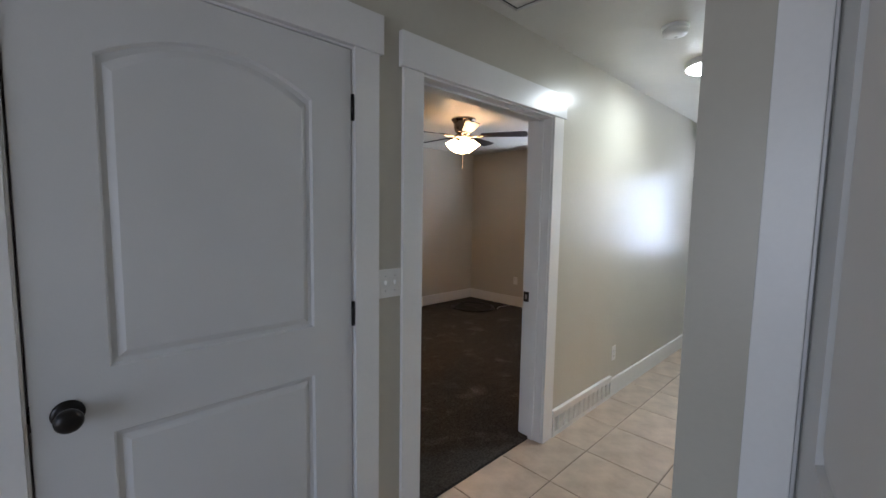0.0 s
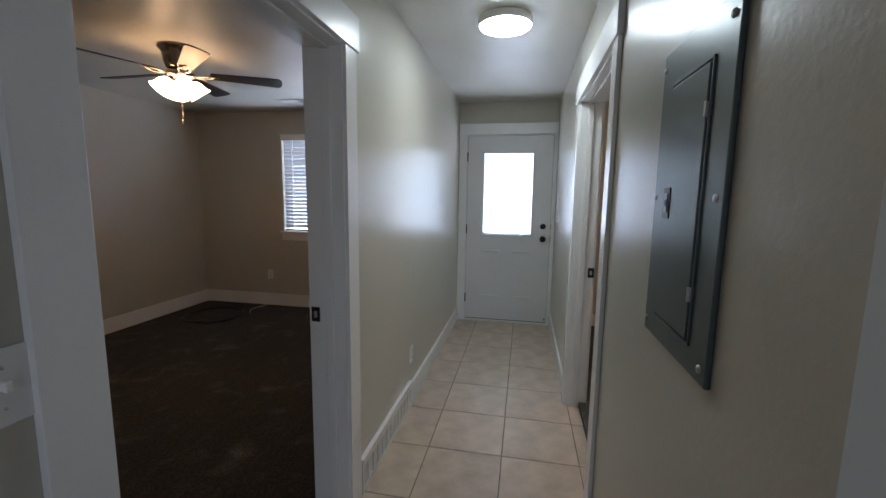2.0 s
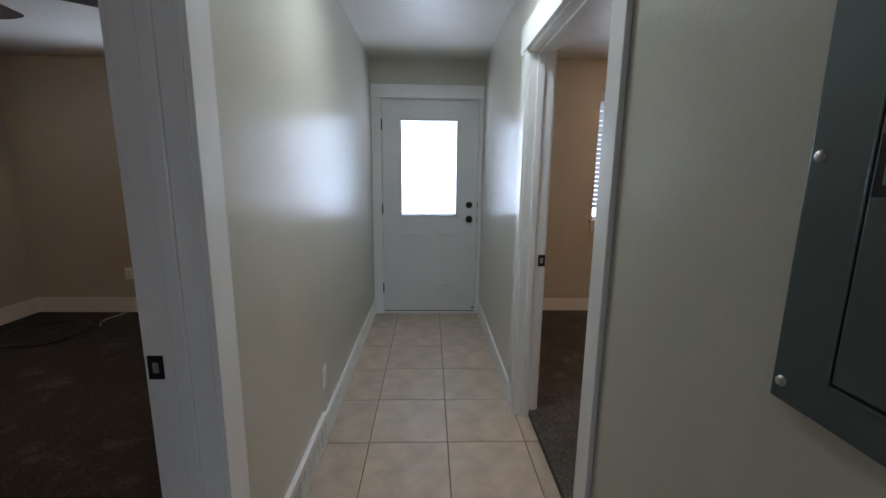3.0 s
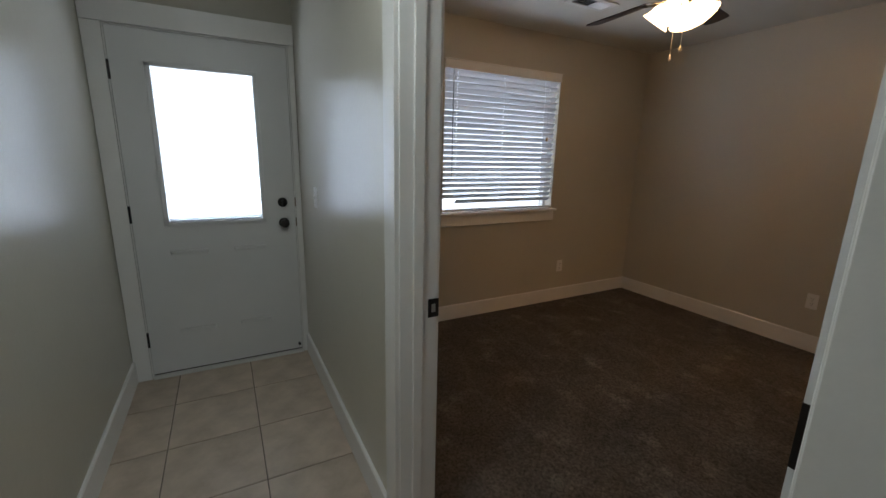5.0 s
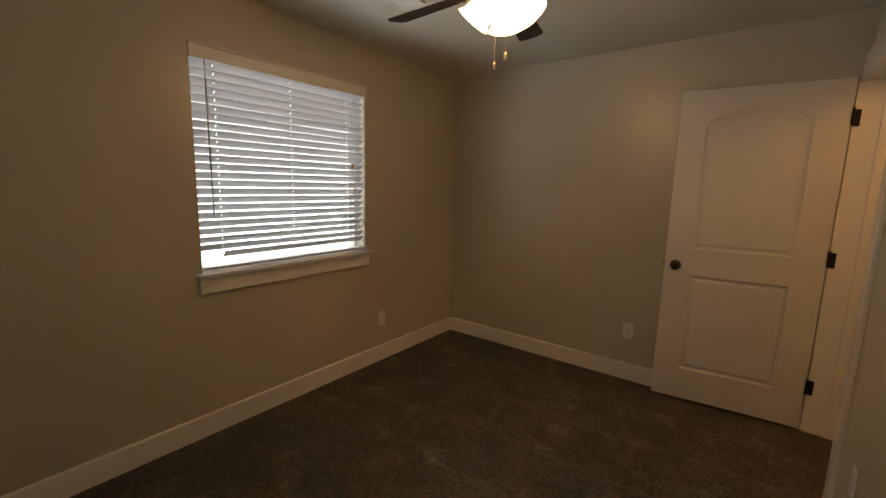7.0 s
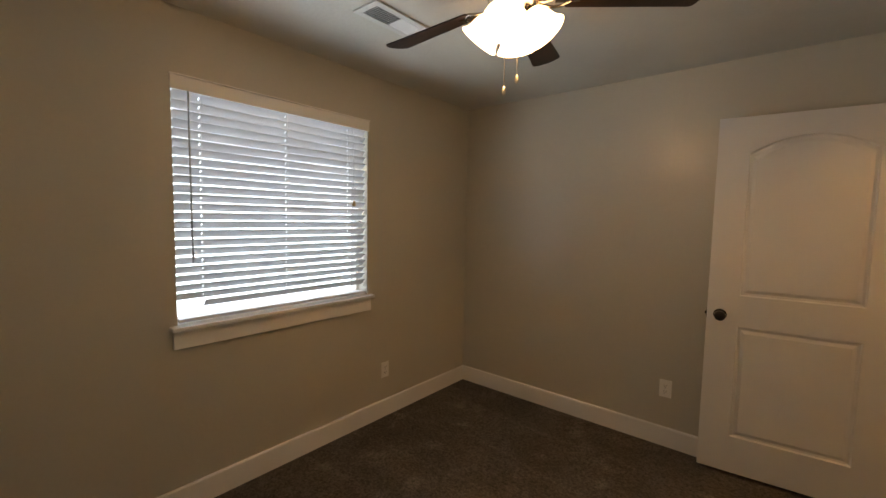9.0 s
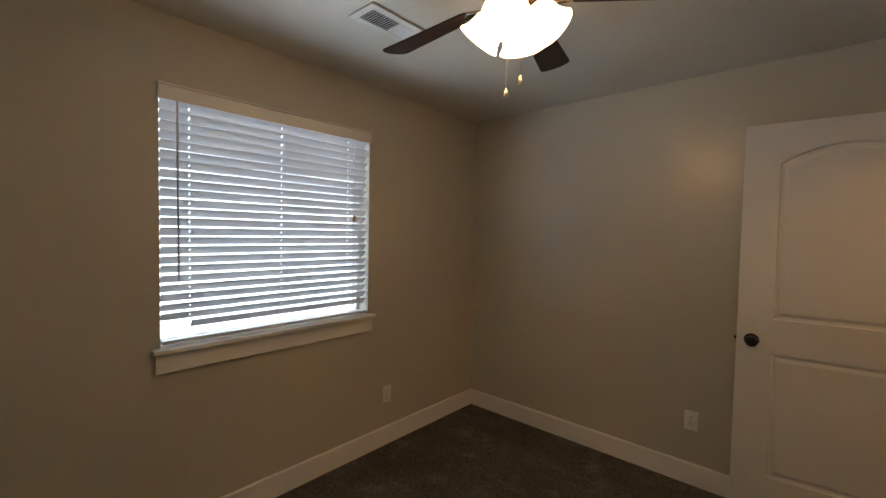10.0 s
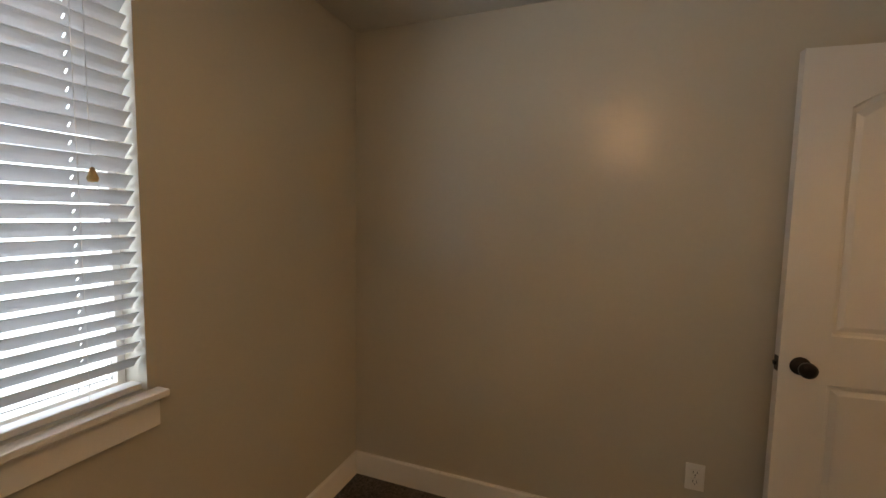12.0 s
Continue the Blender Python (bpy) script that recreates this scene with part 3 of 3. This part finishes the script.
# ---- windows ----
def window(name, win, tilt=45, slat_pitch=0.0437, wand=True, cords=(0.11, 0.5, 0.875)):
    y0, y1, z0, z1 = win
    f = mapped("E")
    t = thing(name, "white vinyl window in the outside wall", "window", kind="structure")
    bm = bmesh.new()
    for a, b, c, d in ((y0 + 0.001, y0 + 0.022, z0 + 0.001, z1 - 0.001), (y1 - 0.022, y1 - 0.001, z0 + 0.001, z1 - 0.001), (y0 + 0.022, y1 - 0.022, z0 + 0.001, z0 + 0.018), (y0 + 0.022, y1 - 0.022, z1 - 0.022, z1 - 0.001)):
        box(bm, a, b, -0.145, -0.095, c, d, f)
    part("window_frame", bm, PLASTIC, t)
    pane = part("pane", cube(y0 + 0.022, y1 - 0.022, -0.125, -0.120, z0 + 0.018, z1 - 0.022, f), GLASS, t)
    pane.visible_shadow = False
    part("window_sill", cube(y0 - 0.035, y1 + 0.035, -0.09, 0.048, z0 - 0.022, z0 - 0.0005, f, 0.004), TRIM, t, "white projecting window sill")
    part("apron", cube(y0 - 0.022, y1 + 0.022, 0.0005, 0.020, z0 - 0.112, z0 - 0.0225, f, 0.002), TRIM, t, "white apron board under the sill")

    b = thing("window_blind", "white faux-wood venetian blind, slats tilted half open", "blind")
    va = part("valance", cube(y0 - 0.004, y1 + 0.004, 0.002, 0.014, z1 - 0.061, z1 + 0.004, f, 0.003), PLASTIC, b, "white valance board")
    part("valance_lip", cube(y0 - 0.007, y1 + 0.007, 0.002, 0.0195, z1 + 0.0045, z1 + 0.0115, f, 0.002), PLASTIC, va)
    part("head_rail", cube(y0 + 0.006, y1 - 0.006, -0.055, -0.002, z1 - 0.048, z1 - 0.004, f), PLASTIC, b)
    slat = bmesh.new()
    a, c, half = radians(tilt), 0.0253, (y1 - y0) / 2 - 0.007
    hole = 0.0026

    def strip(ua, ub, sa, sb, n=5):
        """A bowed length of slat between two stations across it."""
        def row(layer):
            out = []
            for i in range(n):
                q = sa + (sb - sa) * i / (n - 1)
                bow = 0.0022 * (1 - q * q)
                out.append((q * c * math.cos(a) - (layer + bow) * math.sin(a), q * c * math.sin(a) + (layer + bow) * math.cos(a)))
            return out
        ring = row(0.0013) + row(-0.0013)[::-1]
        ends = [[slat.verts.new((-v, u, z)) for v, z in ring] for u in (ua, ub)]
        made = [slat.faces.new((ends[0][i], ends[0][(i + 1) % len(ring)], ends[1][(i + 1) % len(ring)], ends[1][i])) for i in range(len(ring))]
        made += [slat.faces.new(ends[0]), slat.faces.new(ends[1])]
        bmesh.ops.recalc_face_normals(slat, faces=made)
    u = -half
    for s in sorted(((0.5 - q) * (y1 - y0) for q in cords)):
        strip(u, s - hole, -1, 1)
        strip(s - hole, s + hole, -1, -0.30, 3)
        strip(s - hole, s + hole, 0.30, 1, 3)
        u = s + hole
    strip(u, half, -1, 1)
    me = bpy.data.meshes.new("slat")
    slat.to_mesh(me)
    slat.free()
    me.materials.append(THIN_SLAT)
    z = z1 - 0.075
    k = 0
    while z > z0 + 0.062:
        s = new("slat", me)
        s.parent = b
        s.location = f((y0 + y1) / 2, -0.028, z)
        if wand and z - slat_pitch <= z0 + 0.062:
            short = bpy.data.meshes.new("broken_slat")
            slat = bmesh.new()
            strip(-half, half - 0.125, -1, 1)
            slat.to_mesh(short)
            slat.free()
            short.materials.append(THIN_SLAT)
            s.data = short
        s.rotation_euler = (radians(0.12 * math.sin(k * 2.3)), radians(0.5 * math.sin(k * 1.7)), 0)
        z -= slat_pitch
        k += 1
    part("bottom_rail", cube(y0 + 0.010, y1 - 0.010, -0.052, -0.004, z0 + 0.008, z0 + 0.026, f, 0.003), SLAT, b)
    for s in cords:
        u = y1 + (y0 - y1) * s
        bm = bmesh.new()
        for v in (-0.004, -0.052):
            box(bm, u - 0.0006, u + 0.0006, v - 0.0005, v + 0.0005, z0 + 0.02, z1 - 0.04, f)
        part("ladder_cord", bm, PLASTIC, b)
    if wand:
        u = y1 - 0.066
        tube_pts = [f(u, 0.018, z1 - 0.06), f(u, 0.020, z1 - 0.2), f(u - 0.004, 0.018, z1 - 0.87)]
        part("tilt_wand", tube(bmesh.new(), tube_pts, 0.0045), SLAT, b, "long white tilt wand")
        u = y0 + 0.12
        part("lift_cord", tube(bmesh.new(), [f(u, 0.006, z1 - 0.06), f(u + 0.002, 0.008, z1 - 0.35), f(u, 0.006, z1 - 0.53)], 0.0010), SLAT, b)
        part("cord_tassel", lathe(bmesh.new(), [(0, 0.028), (0.005, 0.026), (0.008, 0.014), (0.013, 0.0), (0.010, -0.010), (0, -0.012)], 12, Matrix.Translation(f(u, 0.010, z1 - 0.555))), TAPE, b, "small tan cord tassel")


THIN_SLAT = SLAT.copy()
THIN_SLAT.name = "faux_wood_slat_lit_through"
tn, tl = THIN_SLAT.node_tree.nodes, THIN_SLAT.node_tree.links
tr = tn.new("ShaderNodeBsdfTranslucent")
tr.inputs["Color"].default_value = (0.7, 0.72, 0.75, 1)
ms = tn.new("ShaderNodeMixShader")
ms.inputs[0].default_value = 0.008
tl.new(tn["Principled BSDF"].outputs[0], ms.inputs[1])
tl.new(tr.outputs[0], ms.inputs[2])
tl.new(ms.outputs[0], tn["Material Output"].inputs["Surface"])
window("window_1", WIN2)
window("window_2", WIN1, tilt=50, wand=False)


# ---- wall plates ----
def screw(parent, at, u, v, z, r=0.003):
    f = mapped(at)
    o, d = Vector(f(u, v, z)), Vector(f(u, v + 1, z))
    m = Matrix.Translation(o) @ (d - o).to_track_quat("Z", "Y").to_matrix().to_4x4()
    return part("screw", lathe(bmesh.new(), [(r, 0), (r * 0.8, r * 0.45), (0, r * 0.5)], 12, m), SCREW, parent)


def outlet(at, u, z, where):
    f = mapped(at)
    t = thing("wall_outlet", "white duplex outlet on the " + where, "outlet", "wall outlets")
    part("cover_plate", cube(u - 0.036, u + 0.036, 0.0002, 0.006, z - 0.058, z + 0.058, f, 0.003), PLASTIC, t)
    for dz in (0.020, -0.020):
        r = part("receptacle", cube(u - 0.017, u + 0.017, 0.005, 0.0085, z + dz - 0.0145, z + dz + 0.0145, f, 0.002), PLASTIC, t)
        # thin near-black blocks draw the shade in the socket slots
        bm = cube(u - 0.0085, u - 0.0060, 0.0084, 0.0090, z + dz - 0.002, z + dz + 0.008, f)
        box(bm, u + 0.0060, u + 0.0085, 0.0084, 0.0090, z + dz - 0.002, z + dz + 0.007, f)
        box(bm, u - 0.0022, u + 0.0022, 0.0084, 0.0090, z + dz - 0.011, z + dz - 0.006, f)
        part("slots", bm, DARK, r)
    screw(t, at, u, 0.006, z)


def switch(at, u, z, gangs, where):
    f = mapped(at)
    t = thing("light_switch", "white toggle switch plate on the " + where, "light switch")
    w = 0.036 + 0.023 * (gangs - 1)
    part("cover_plate", cube(u - w, u + w, 0.0002, 0.006, z - 0.058, z + 0.058, f, 0.003), PLASTIC, t)
    for g in range(gangs):
        c = u + 0.046 * (g - (gangs - 1) / 2)
        part("toggle", cube(c - 0.005, c + 0.005, 0.004, 0.018, z - 0.004, z + 0.012, f, 0.002), PLASTIC, t)
        for dz in (0.030, -0.030):
            screw(t, at, c, 0.006, z + dz)


switch("N", 0.838, 1.15, 2, "greige strip between two doors")
outlet("N", 3.045, 0.345, "hall wall")
switch("R", 4.50, 1.175, 1, "hall wall by the back door")
outlet("S", 3.356, 0.416, "bedroom wall beside the open door")
outlet("E", -2.175, 0.383, "wall near the window")
outlet("E", 3.68, 0.403, "far bedroom wall below the window")
outlet("W", -1.90, 0.43, "wall beside the passage doorway")
switch("W", -1.88, 1.19, 1, "wall beside the passage doorway")


# ---- return air grille in the baseboard ----
def return_grille():
    f = mapped("N")
    t = thing("return_air_grille", "white baseboard return air grille with square slots", "vent")
    u0, u1, top = 2.13, 2.99, 0.178
    part("top_strip", cube(u0, u1, 0.0005, 0.024, top - 0.022, top, f, 0.003), TRIM, t)
    # near-black backing board paints the shade behind the louvres
    part("frame", cube(u0, u1, 0.0005, 0.008, 0.0, top - 0.023, f), DARK, t)
    bm = bmesh.new()
    box(bm, u0, u1, 0.008, 0.020, 0.0, 0.030, f)
    box(bm, u0, u1, 0.008, 0.020, top - 0.045, top - 0.023, f)
    n = 12
    for i in range(n + 1):
        u = u0 + 0.008 + (u1 - u0 - 0.016) * i / n
        box(bm, u - 0.008, u + 0.008, 0.008, 0.020, 0.030, top - 0.045, f)
    part("face", bm, GRILLE, t)
    for i in range(n):
        for k in range(6):
            a = u0 + 0.016 + (u1 - u0 - 0.016) * i / n
            z = 0.038 + 0.0165 * k
            part("louvre", cube(a, a + (u1 - u0 - 0.016) / n - 0.016, 0.008, 0.016, z, z + 0.009, f), GRILLE, t)


return_grille()


# ---- breaker panel ----
def breaker_panel():
    f = mapped("R")
    t = thing("breaker_panel", "grey steel breaker panel cover set in the hall wall", "electrical panel")
    u0, u1, z0, z1 = 1.190, 1.555, 1.100, 1.765
    part("cover", cube(u0, u1, 0.0005, 0.011, z0, z1, f, 0.003), STEEL_GREY, t)
    d0, d1, e0, e1 = 1.278, 1.468, 1.162, 1.672
    bm = bmesh.new()
    for a, b, c, d in ((d0 - 0.010, d0 - 0.004, e0 - 0.010, e1 + 0.010), (d1 + 0.004, d1 + 0.008, e0 - 0.010, e1 + 0.010), (d0 - 0.010, d1 + 0.008, e0 - 0.010, e0 - 0.005), (d0 - 0.010, d1 + 0.008, e1 + 0.005, e1 + 0.010)):
        box(bm, a, b, 0.010, 0.0145, c, d, f, 0.001)
    part("rim", bm, STEEL_GREY, t)
    # no cut in the cover; a near-black sheet draws the joint's shade
    part("gap_shade", cube(d0 - 0.004, d1 + 0.004, 0.0105, 0.0118, e0 - 0.005, e1 + 0.005, f), DARK, t)
    door = part("door", cube(d0, d1, 0.0116, 0.0165, e0, e1, f, 0.002), STEEL_GREY, t)
    part("latch", cube(1.423, 1.465, 0.0160, 0.0185, 1.386, 1.454, f, 0.001), BRONZE, door, "dark-rimmed grey latch with a black slot")
    part("latch_face", cube(1.434, 1.454, 0.0180, 0.0200, 1.399, 1.441, f, 0.001), STEEL_GREY, door)
    part("latch_slot", cube(1.440, 1.448, 0.0198, 0.0206, 1.412, 1.428, f), DARK, door)
    for z in (1.25, 1.59):
        part("hinge", cube(d0 - 0.005, d0 + 0.004, 0.013, 0.020, z - 0.014, z + 0.014, f, 0.002), SCREW, door)
    for u in (u0 + 0.026, u1 - 0.016):
        for z in (z0 + 0.028, (z0 + z1) / 2, z1 - 0.038):
            screw(t, "R", u, 0.011, z, 0.008)


breaker_panel()


# ---- ceiling fixtures ----
def ceiling_fan(x, y, top, turn, spread, bulb):
    t = thing("ceiling_fan", "brushed nickel hugger fan, dark blades, lit frosted shades", "ceiling fan", m=pose(x, y, top, 0, 0, turn))
    part("canopy", lathe(bmesh.new(), [(0, 0), (0.122, 0), (0.126, -0.010), (0.120, -0.022), (0.104, -0.030), (0.100, -0.06), (0.094, -0.10), (0.080, -0.135), (0.062, -0.148), (0, -0.150)], 40), NICKEL, t)
    part("motor_housing", lathe(bmesh.new(), [(0.05, -0.146), (0.078, -0.156), (0.088, -0.172), (0.084, -0.190), (0.060, -0.200), (0.050, -0.212), (0.056, -0.224), (0.054, -0.244), (0.040, -0.256), (0, -0.258)], 40), NICKEL, t)
    for i in range(5):
        m = pose(0, 0, -0.172, 0, 0, 72 * i)
        arm = bmesh.new()
        for s in (1, -1):
            tube(arm, [m @ Vector(p) for p in ((0.075, 0.008 * s, 0), (0.11, 0.012 * s, -0.012), (0.145, 0.030 * s, -0.010), (0.175, 0.034 * s, -0.004), (0.200, 0.018 * s, 0.0), (0.215, 0, 0.0))], 0.0055)
        box(arm, 0.15, 0.235, -0.016, 0.016, -0.003, 0.0, lambda u, v, z, m=m: m @ Vector((u, v, z)))
        blade = bmesh.new()
        tilt = pose(0, 0, 0, -12)
        edge = []
        for s in range(17):
            a = math.pi * s / 16
            edge.append((0.615 + 0.030 * math.sin(a), -0.066 * math.cos(a)))
        edge += [(0.19, 0.044), (0.182, 0.03), (0.182, -0.03), (0.19, -0.044)]
        lo = [blade.verts.new(m @ tilt @ Vector((a, b, 0.003))) for a, b in edge]
        hi = [blade.verts.new(m @ tilt @ Vector((a, b, 0.009))) for a, b in edge]
        blade.faces.new(lo[::-1])
        blade.faces.new(hi)
        for j in range(len(edge)):
            k = (j + 1) % len(edge)
            blade.faces.new((lo[j], lo[k], hi[k], hi[j]))
        b = part("blade", blade, BLADE, t, "dark walnut fan blade")
        part("blade_iron", arm, NICKEL, b, "scrolled nickel blade iron")
    for i in range(4):
        m = pose(0, 0, -0.214, 0, 0, 90 * i + spread) @ pose(0.056, 0, 0, 0, -38)
        cup = part("shade_holder", lathe(bmesh.new(), [(0, 0.022), (0.018, 0.022), (0.022, 0.0), (0.026, -0.020), (0, -0.020)], 20, m), NICKEL, t)
        prof = [(0.022, -0.012), (0.037, -0.020), (0.049, -0.040), (0.054, -0.064), (0.060, -0.086), (0.073, -0.105)]
        shade = bmesh.new()
        lathe(shade, prof, 28, m)
        bmesh.ops.solidify(shade, geom=shade.faces[:], thickness=0.003)
        part("glass_shade", shade, SHADE, cup, "glowing frosted bell shade")
        part("bulb", lathe(bmesh.new(), [(0, -0.03), (0.014, -0.035), (0.024, -0.065), (0.020, -0.088), (0, -0.098)], 16, m), bulb, cup)
    # two pull chains
    for dx, dy, length in ((0.018, 0.012, 0.47), (-0.020, -0.012, 0.43)):
        chain = part("pull_chain", tube(bmesh.new(), [(dx, dy, -0.24), (dx, dy, -0.34), (dx, dy, -length)], 0.0021, 6), BRASS, t, "pale brass pull chain")
        part("chain_fob", lathe(bmesh.new(), [(0, 0.014), (0.003, 0.012), (0.0065, 0.0), (0.0075, -0.010), (0.004, -0.018), (0, -0.020)], 14, Matrix.Translation((dx, dy, -length - 0.008))), BRASS, chain)
    return t


ceiling_fan(3.61, -1.49, CEIL2, -3.0, 23.5, BULB)
ceiling_fan(2.955, 2.90, CEIL1, 15.0, 40, BULB_DIM)

lamp = thing("ceiling_light", "round white LED disc light, switched on", "ceiling light", m=pose(2.92, 0.722, CEIL))
part("base_ring", lathe(bmesh.new(), [(0, 0), (0.150, 0), (0.152, -0.004), (0.152, -0.034), (0.147, -0.040), (0.0, -0.040)], 48), PLASTIC, lamp)
part("diffuser", lathe(bmesh.new(), [(0.144, -0.0405), (0.140, -0.046), (0.128, -0.050), (0.08, -0.053), (0, -0.054)], 48), LED, lamp)

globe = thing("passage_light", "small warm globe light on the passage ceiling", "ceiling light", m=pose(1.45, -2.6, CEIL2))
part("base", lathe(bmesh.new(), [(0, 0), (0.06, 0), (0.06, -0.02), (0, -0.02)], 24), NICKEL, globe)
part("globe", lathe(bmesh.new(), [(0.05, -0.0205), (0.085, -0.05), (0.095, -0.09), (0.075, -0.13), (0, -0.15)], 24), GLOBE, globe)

smoke = thing("smoke_detector", "round white smoke detector on the hall ceiling", "smoke detector", m=pose(2.24, 0.735, CEIL))
part("mounting_ring", lathe(bmesh.new(), [(0, 0), (0.064, 0), (0.066, -0.004), (0.066, -0.010), (0.060, -0.013), (0, -0.013)], 40), PLASTIC, smoke)
part("body", lathe(bmesh.new(), [(0.050, -0.013), (0.050, -0.019), (0.059, -0.020), (0.059, -0.036), (0.054, -0.044), (0.03, -0.048), (0, -0.049)], 40), PLASTIC, smoke)
part("test_button", lathe(bmesh.new(), [(0, -0.051), (0.009, -0.051), (0.010, -0.046)], 16, Matrix.Translation((0.018, 0.0, 0))), GRILLE, smoke)

hatch = thing("attic_hatch", "painted attic access hatch in the hall ceiling", "hatch")
x0, x1, y0, y1 = 0.85, 1.570, 0.55, 1.262
bm = bmesh.new()
for a, b, c, d in ((x0, x1, y0, y0 + 0.05), (x0, x1, y1 - 0.05, y1), (x0, x0 + 0.05, y0 + 0.05, y1 - 0.05), (x1 - 0.05, x1, y0 + 0.05, y1 - 0.05)):
    box(bm, a, b, c, d, CEIL - 0.014, CEIL - 0.0005, "", 0.002)
part("frame", bm, CEILING_PAINT, hatch)
# near-black sheet on the ceiling, shade painted between frame and panel
part("gap_shade", cube(x0 + 0.05, x1 - 0.05, y0 + 0.05, y1 - 0.05, CEIL - 0.002, CEIL - 0.0008), DARK, hatch)
part("panel", cube(x0 + 0.064, x1 - 0.064, y0 + 0.064, y1 - 0.064, CEIL - 0.006, CEIL - 0.0025), CEILING_PAINT, hatch)


def register(x0, x1, y0, y1, top):
    t = thing("ceiling_register", "white two-way ceiling air register", "vent")
    bm = bmesh.new()
    for a, b, c, d in ((x0, x1, y0, y0 + 0.034), (x0, x1, y1 - 0.034, y1), (x0, x0 + 0.034, y0 + 0.034, y1 - 0.034), (x1 - 0.034, x1, y0 + 0.034, y1 - 0.034)):
        box(bm, a, b, c, d, top - 0.008, top - 0.0005, "", 0.002)
    part("frame", bm, GRILLE, t)
    # no duct above; a near-black sheet paints the shade of one
    part("throat_shade", cube(x0 + 0.034, x1 - 0.034, y0 + 0.034, y1 - 0.034, top - 0.002, top - 0.0008), DARK, t)
    n = 20
    mid = (y0 + y1) / 2
    for i in range(n):
        y = y0 + 0.038 + (y1 - y0 - 0.076) * (i + 0.5) / n
        # one bank throws its air this way and shows its face, the other shows the dark sheet
        bank = ((-0.0045, -0.009), (0.0045, -0.0025), (0.0052, -0.0032), (-0.0038, -0.0097)) if y < mid - 0.012 else ((0.0042, -0.0068), (-0.0042, -0.0034), (-0.0042, -0.0028), (0.0042, -0.0062))
        bm = bmesh.new()
        vs = [bm.verts.new((x, y + dy, top + dz)) for x in (x0 + 0.034, x1 - 0.034) for dy, dz in bank]
        for q in ((0, 1, 5, 4), (1, 2, 6, 5), (2, 3, 7, 6), (3, 0, 4, 7), (0, 3, 2, 1), (4, 5, 6, 7)):
            bm.faces.new([vs[j] for j in q])
        bmesh.ops.recalc_face_normals(bm, faces=bm.faces)
        part("louvre", bm, GRILLE, t)
    for y in (y0 + 0.014, y1 - 0.014):
        part("screw", lathe(bmesh.new(), [(0.004, -0.008), (0.003, -0.010), (0, -0.0105)], 10, Matrix.Translation(((x0 + x1) / 2, y, top))), SCREW, t)
    return t


register(4.243, 4.408, -1.755, -1.405, CEIL2)
register(4.47, 4.64, 2.80, 3.16, CEIL1)

# ---- loose cable on the far bedroom carpet ----
pts = []
for i in range(150):
    a = 2 * math.pi * i / 48
    r = 0.30 + 0.018 * math.sin(i * 0.21) + 0.012 * math.sin(i * 0.5)
    pts.append((4.43 + r * math.cos(a) + 0.00015 * i, 4.03 + r * math.sin(a), 0.017 + 0.004 * (i // 48) + 0.002 * math.sin(i * 0.9)))
tagged(part("coiled_cable", tube(bmesh.new(), pts, 0.0055, 6), CABLE), "loosely coiled black cable lying on the carpet", "cable")

cord = [(4.62 + 0.055 * i, 3.70 + 0.05 * math.sin(i * 0.7) + 0.012 * i, 0.015) for i in range(8)]
tagged(part("thin_cord", tube(bmesh.new(), cord, 0.003, 6), PLASTIC), "thin pale cord lying on the carpet", "cord")

# ---- hall floor tiles ----
P, G = 0.4140, 0.005
floor = tagged(part("floor_hall", cube(X0, E, Y0, N + 0.085, -0.06, -0.0030), GROUT), "beige ceramic tile floor with dark grout", "floor", kind="structure")
meshes = {}


def tile(x0, x1, y0, y1):
    key = (round(x1 - x0, 3), round(y1 - y0, 3))
    if key not in meshes:
        bm = bmesh.new()
        w, d, e = key[0] / 2, key[1] / 2, 0.0025
        lo = [bm.verts.new((a * w, b * d, -0.006)) for a, b in ((-1, -1), (1, -1), (1, 1), (-1, 1))]
        md = [bm.verts.new((a * w, b * d, -e)) for a, b in ((-1, -1), (1, -1), (1, 1), (-1, 1))]
        hi = [bm.verts.new((a * (w - e), b * (d - e), 0)) for a, b in ((-1, -1), (1, -1), (1, 1), (-1, 1))]
        for p, q in ((lo, md), (md, hi)):
            for i in range(4):
                bm.faces.new((p[i], p[(i + 1) % 4], q[(i + 1) % 4], q[i]))
        bm.faces.new(hi)
        me = bpy.data.meshes.new("tile")
        bm.to_mesh(me)
        bm.free()
        me.materials.append(TILE)
        meshes[key] = me
    ob = new("tile", meshes[key])
    ob.parent = floor
    ob.location = ((x0 + x1) / 2, (y0 + y1) / 2, random.uniform(-0.0006, 0.0004))
    ob.rotation_euler = (0, 0, random.choice((0, math.pi)))


def tiled(xa, xb, ya, yb):
    """Tiles cut to the rectangle, joints on the common grid."""
    i = math.floor((xa - 2.567) / P)
    while 2.567 + i * P < xb:
        j = math.floor((ya - 0.647) / P)
        while 0.647 + j * P < yb:
            a, b = max(xa, 2.567 + i * P + G / 2), min(xb, 2.567 + (i + 1) * P - G / 2)
            c, d = max(ya, 0.647 + j * P + G / 2), min(yb, 0.647 + (j + 1) * P - G / 2)
            if b - a > 0.012 and d - c > 0.012:
                tile(a, b, c, d)
            j += 1
        i += 1


tiled(X0, E, 0.233 + G / 2, N + 0.082)
tiled(X0, RET, Y0, 0.233 - G / 2)
tiled(D2[0], D2[1], R - 0.088, 0.233 - G / 2)
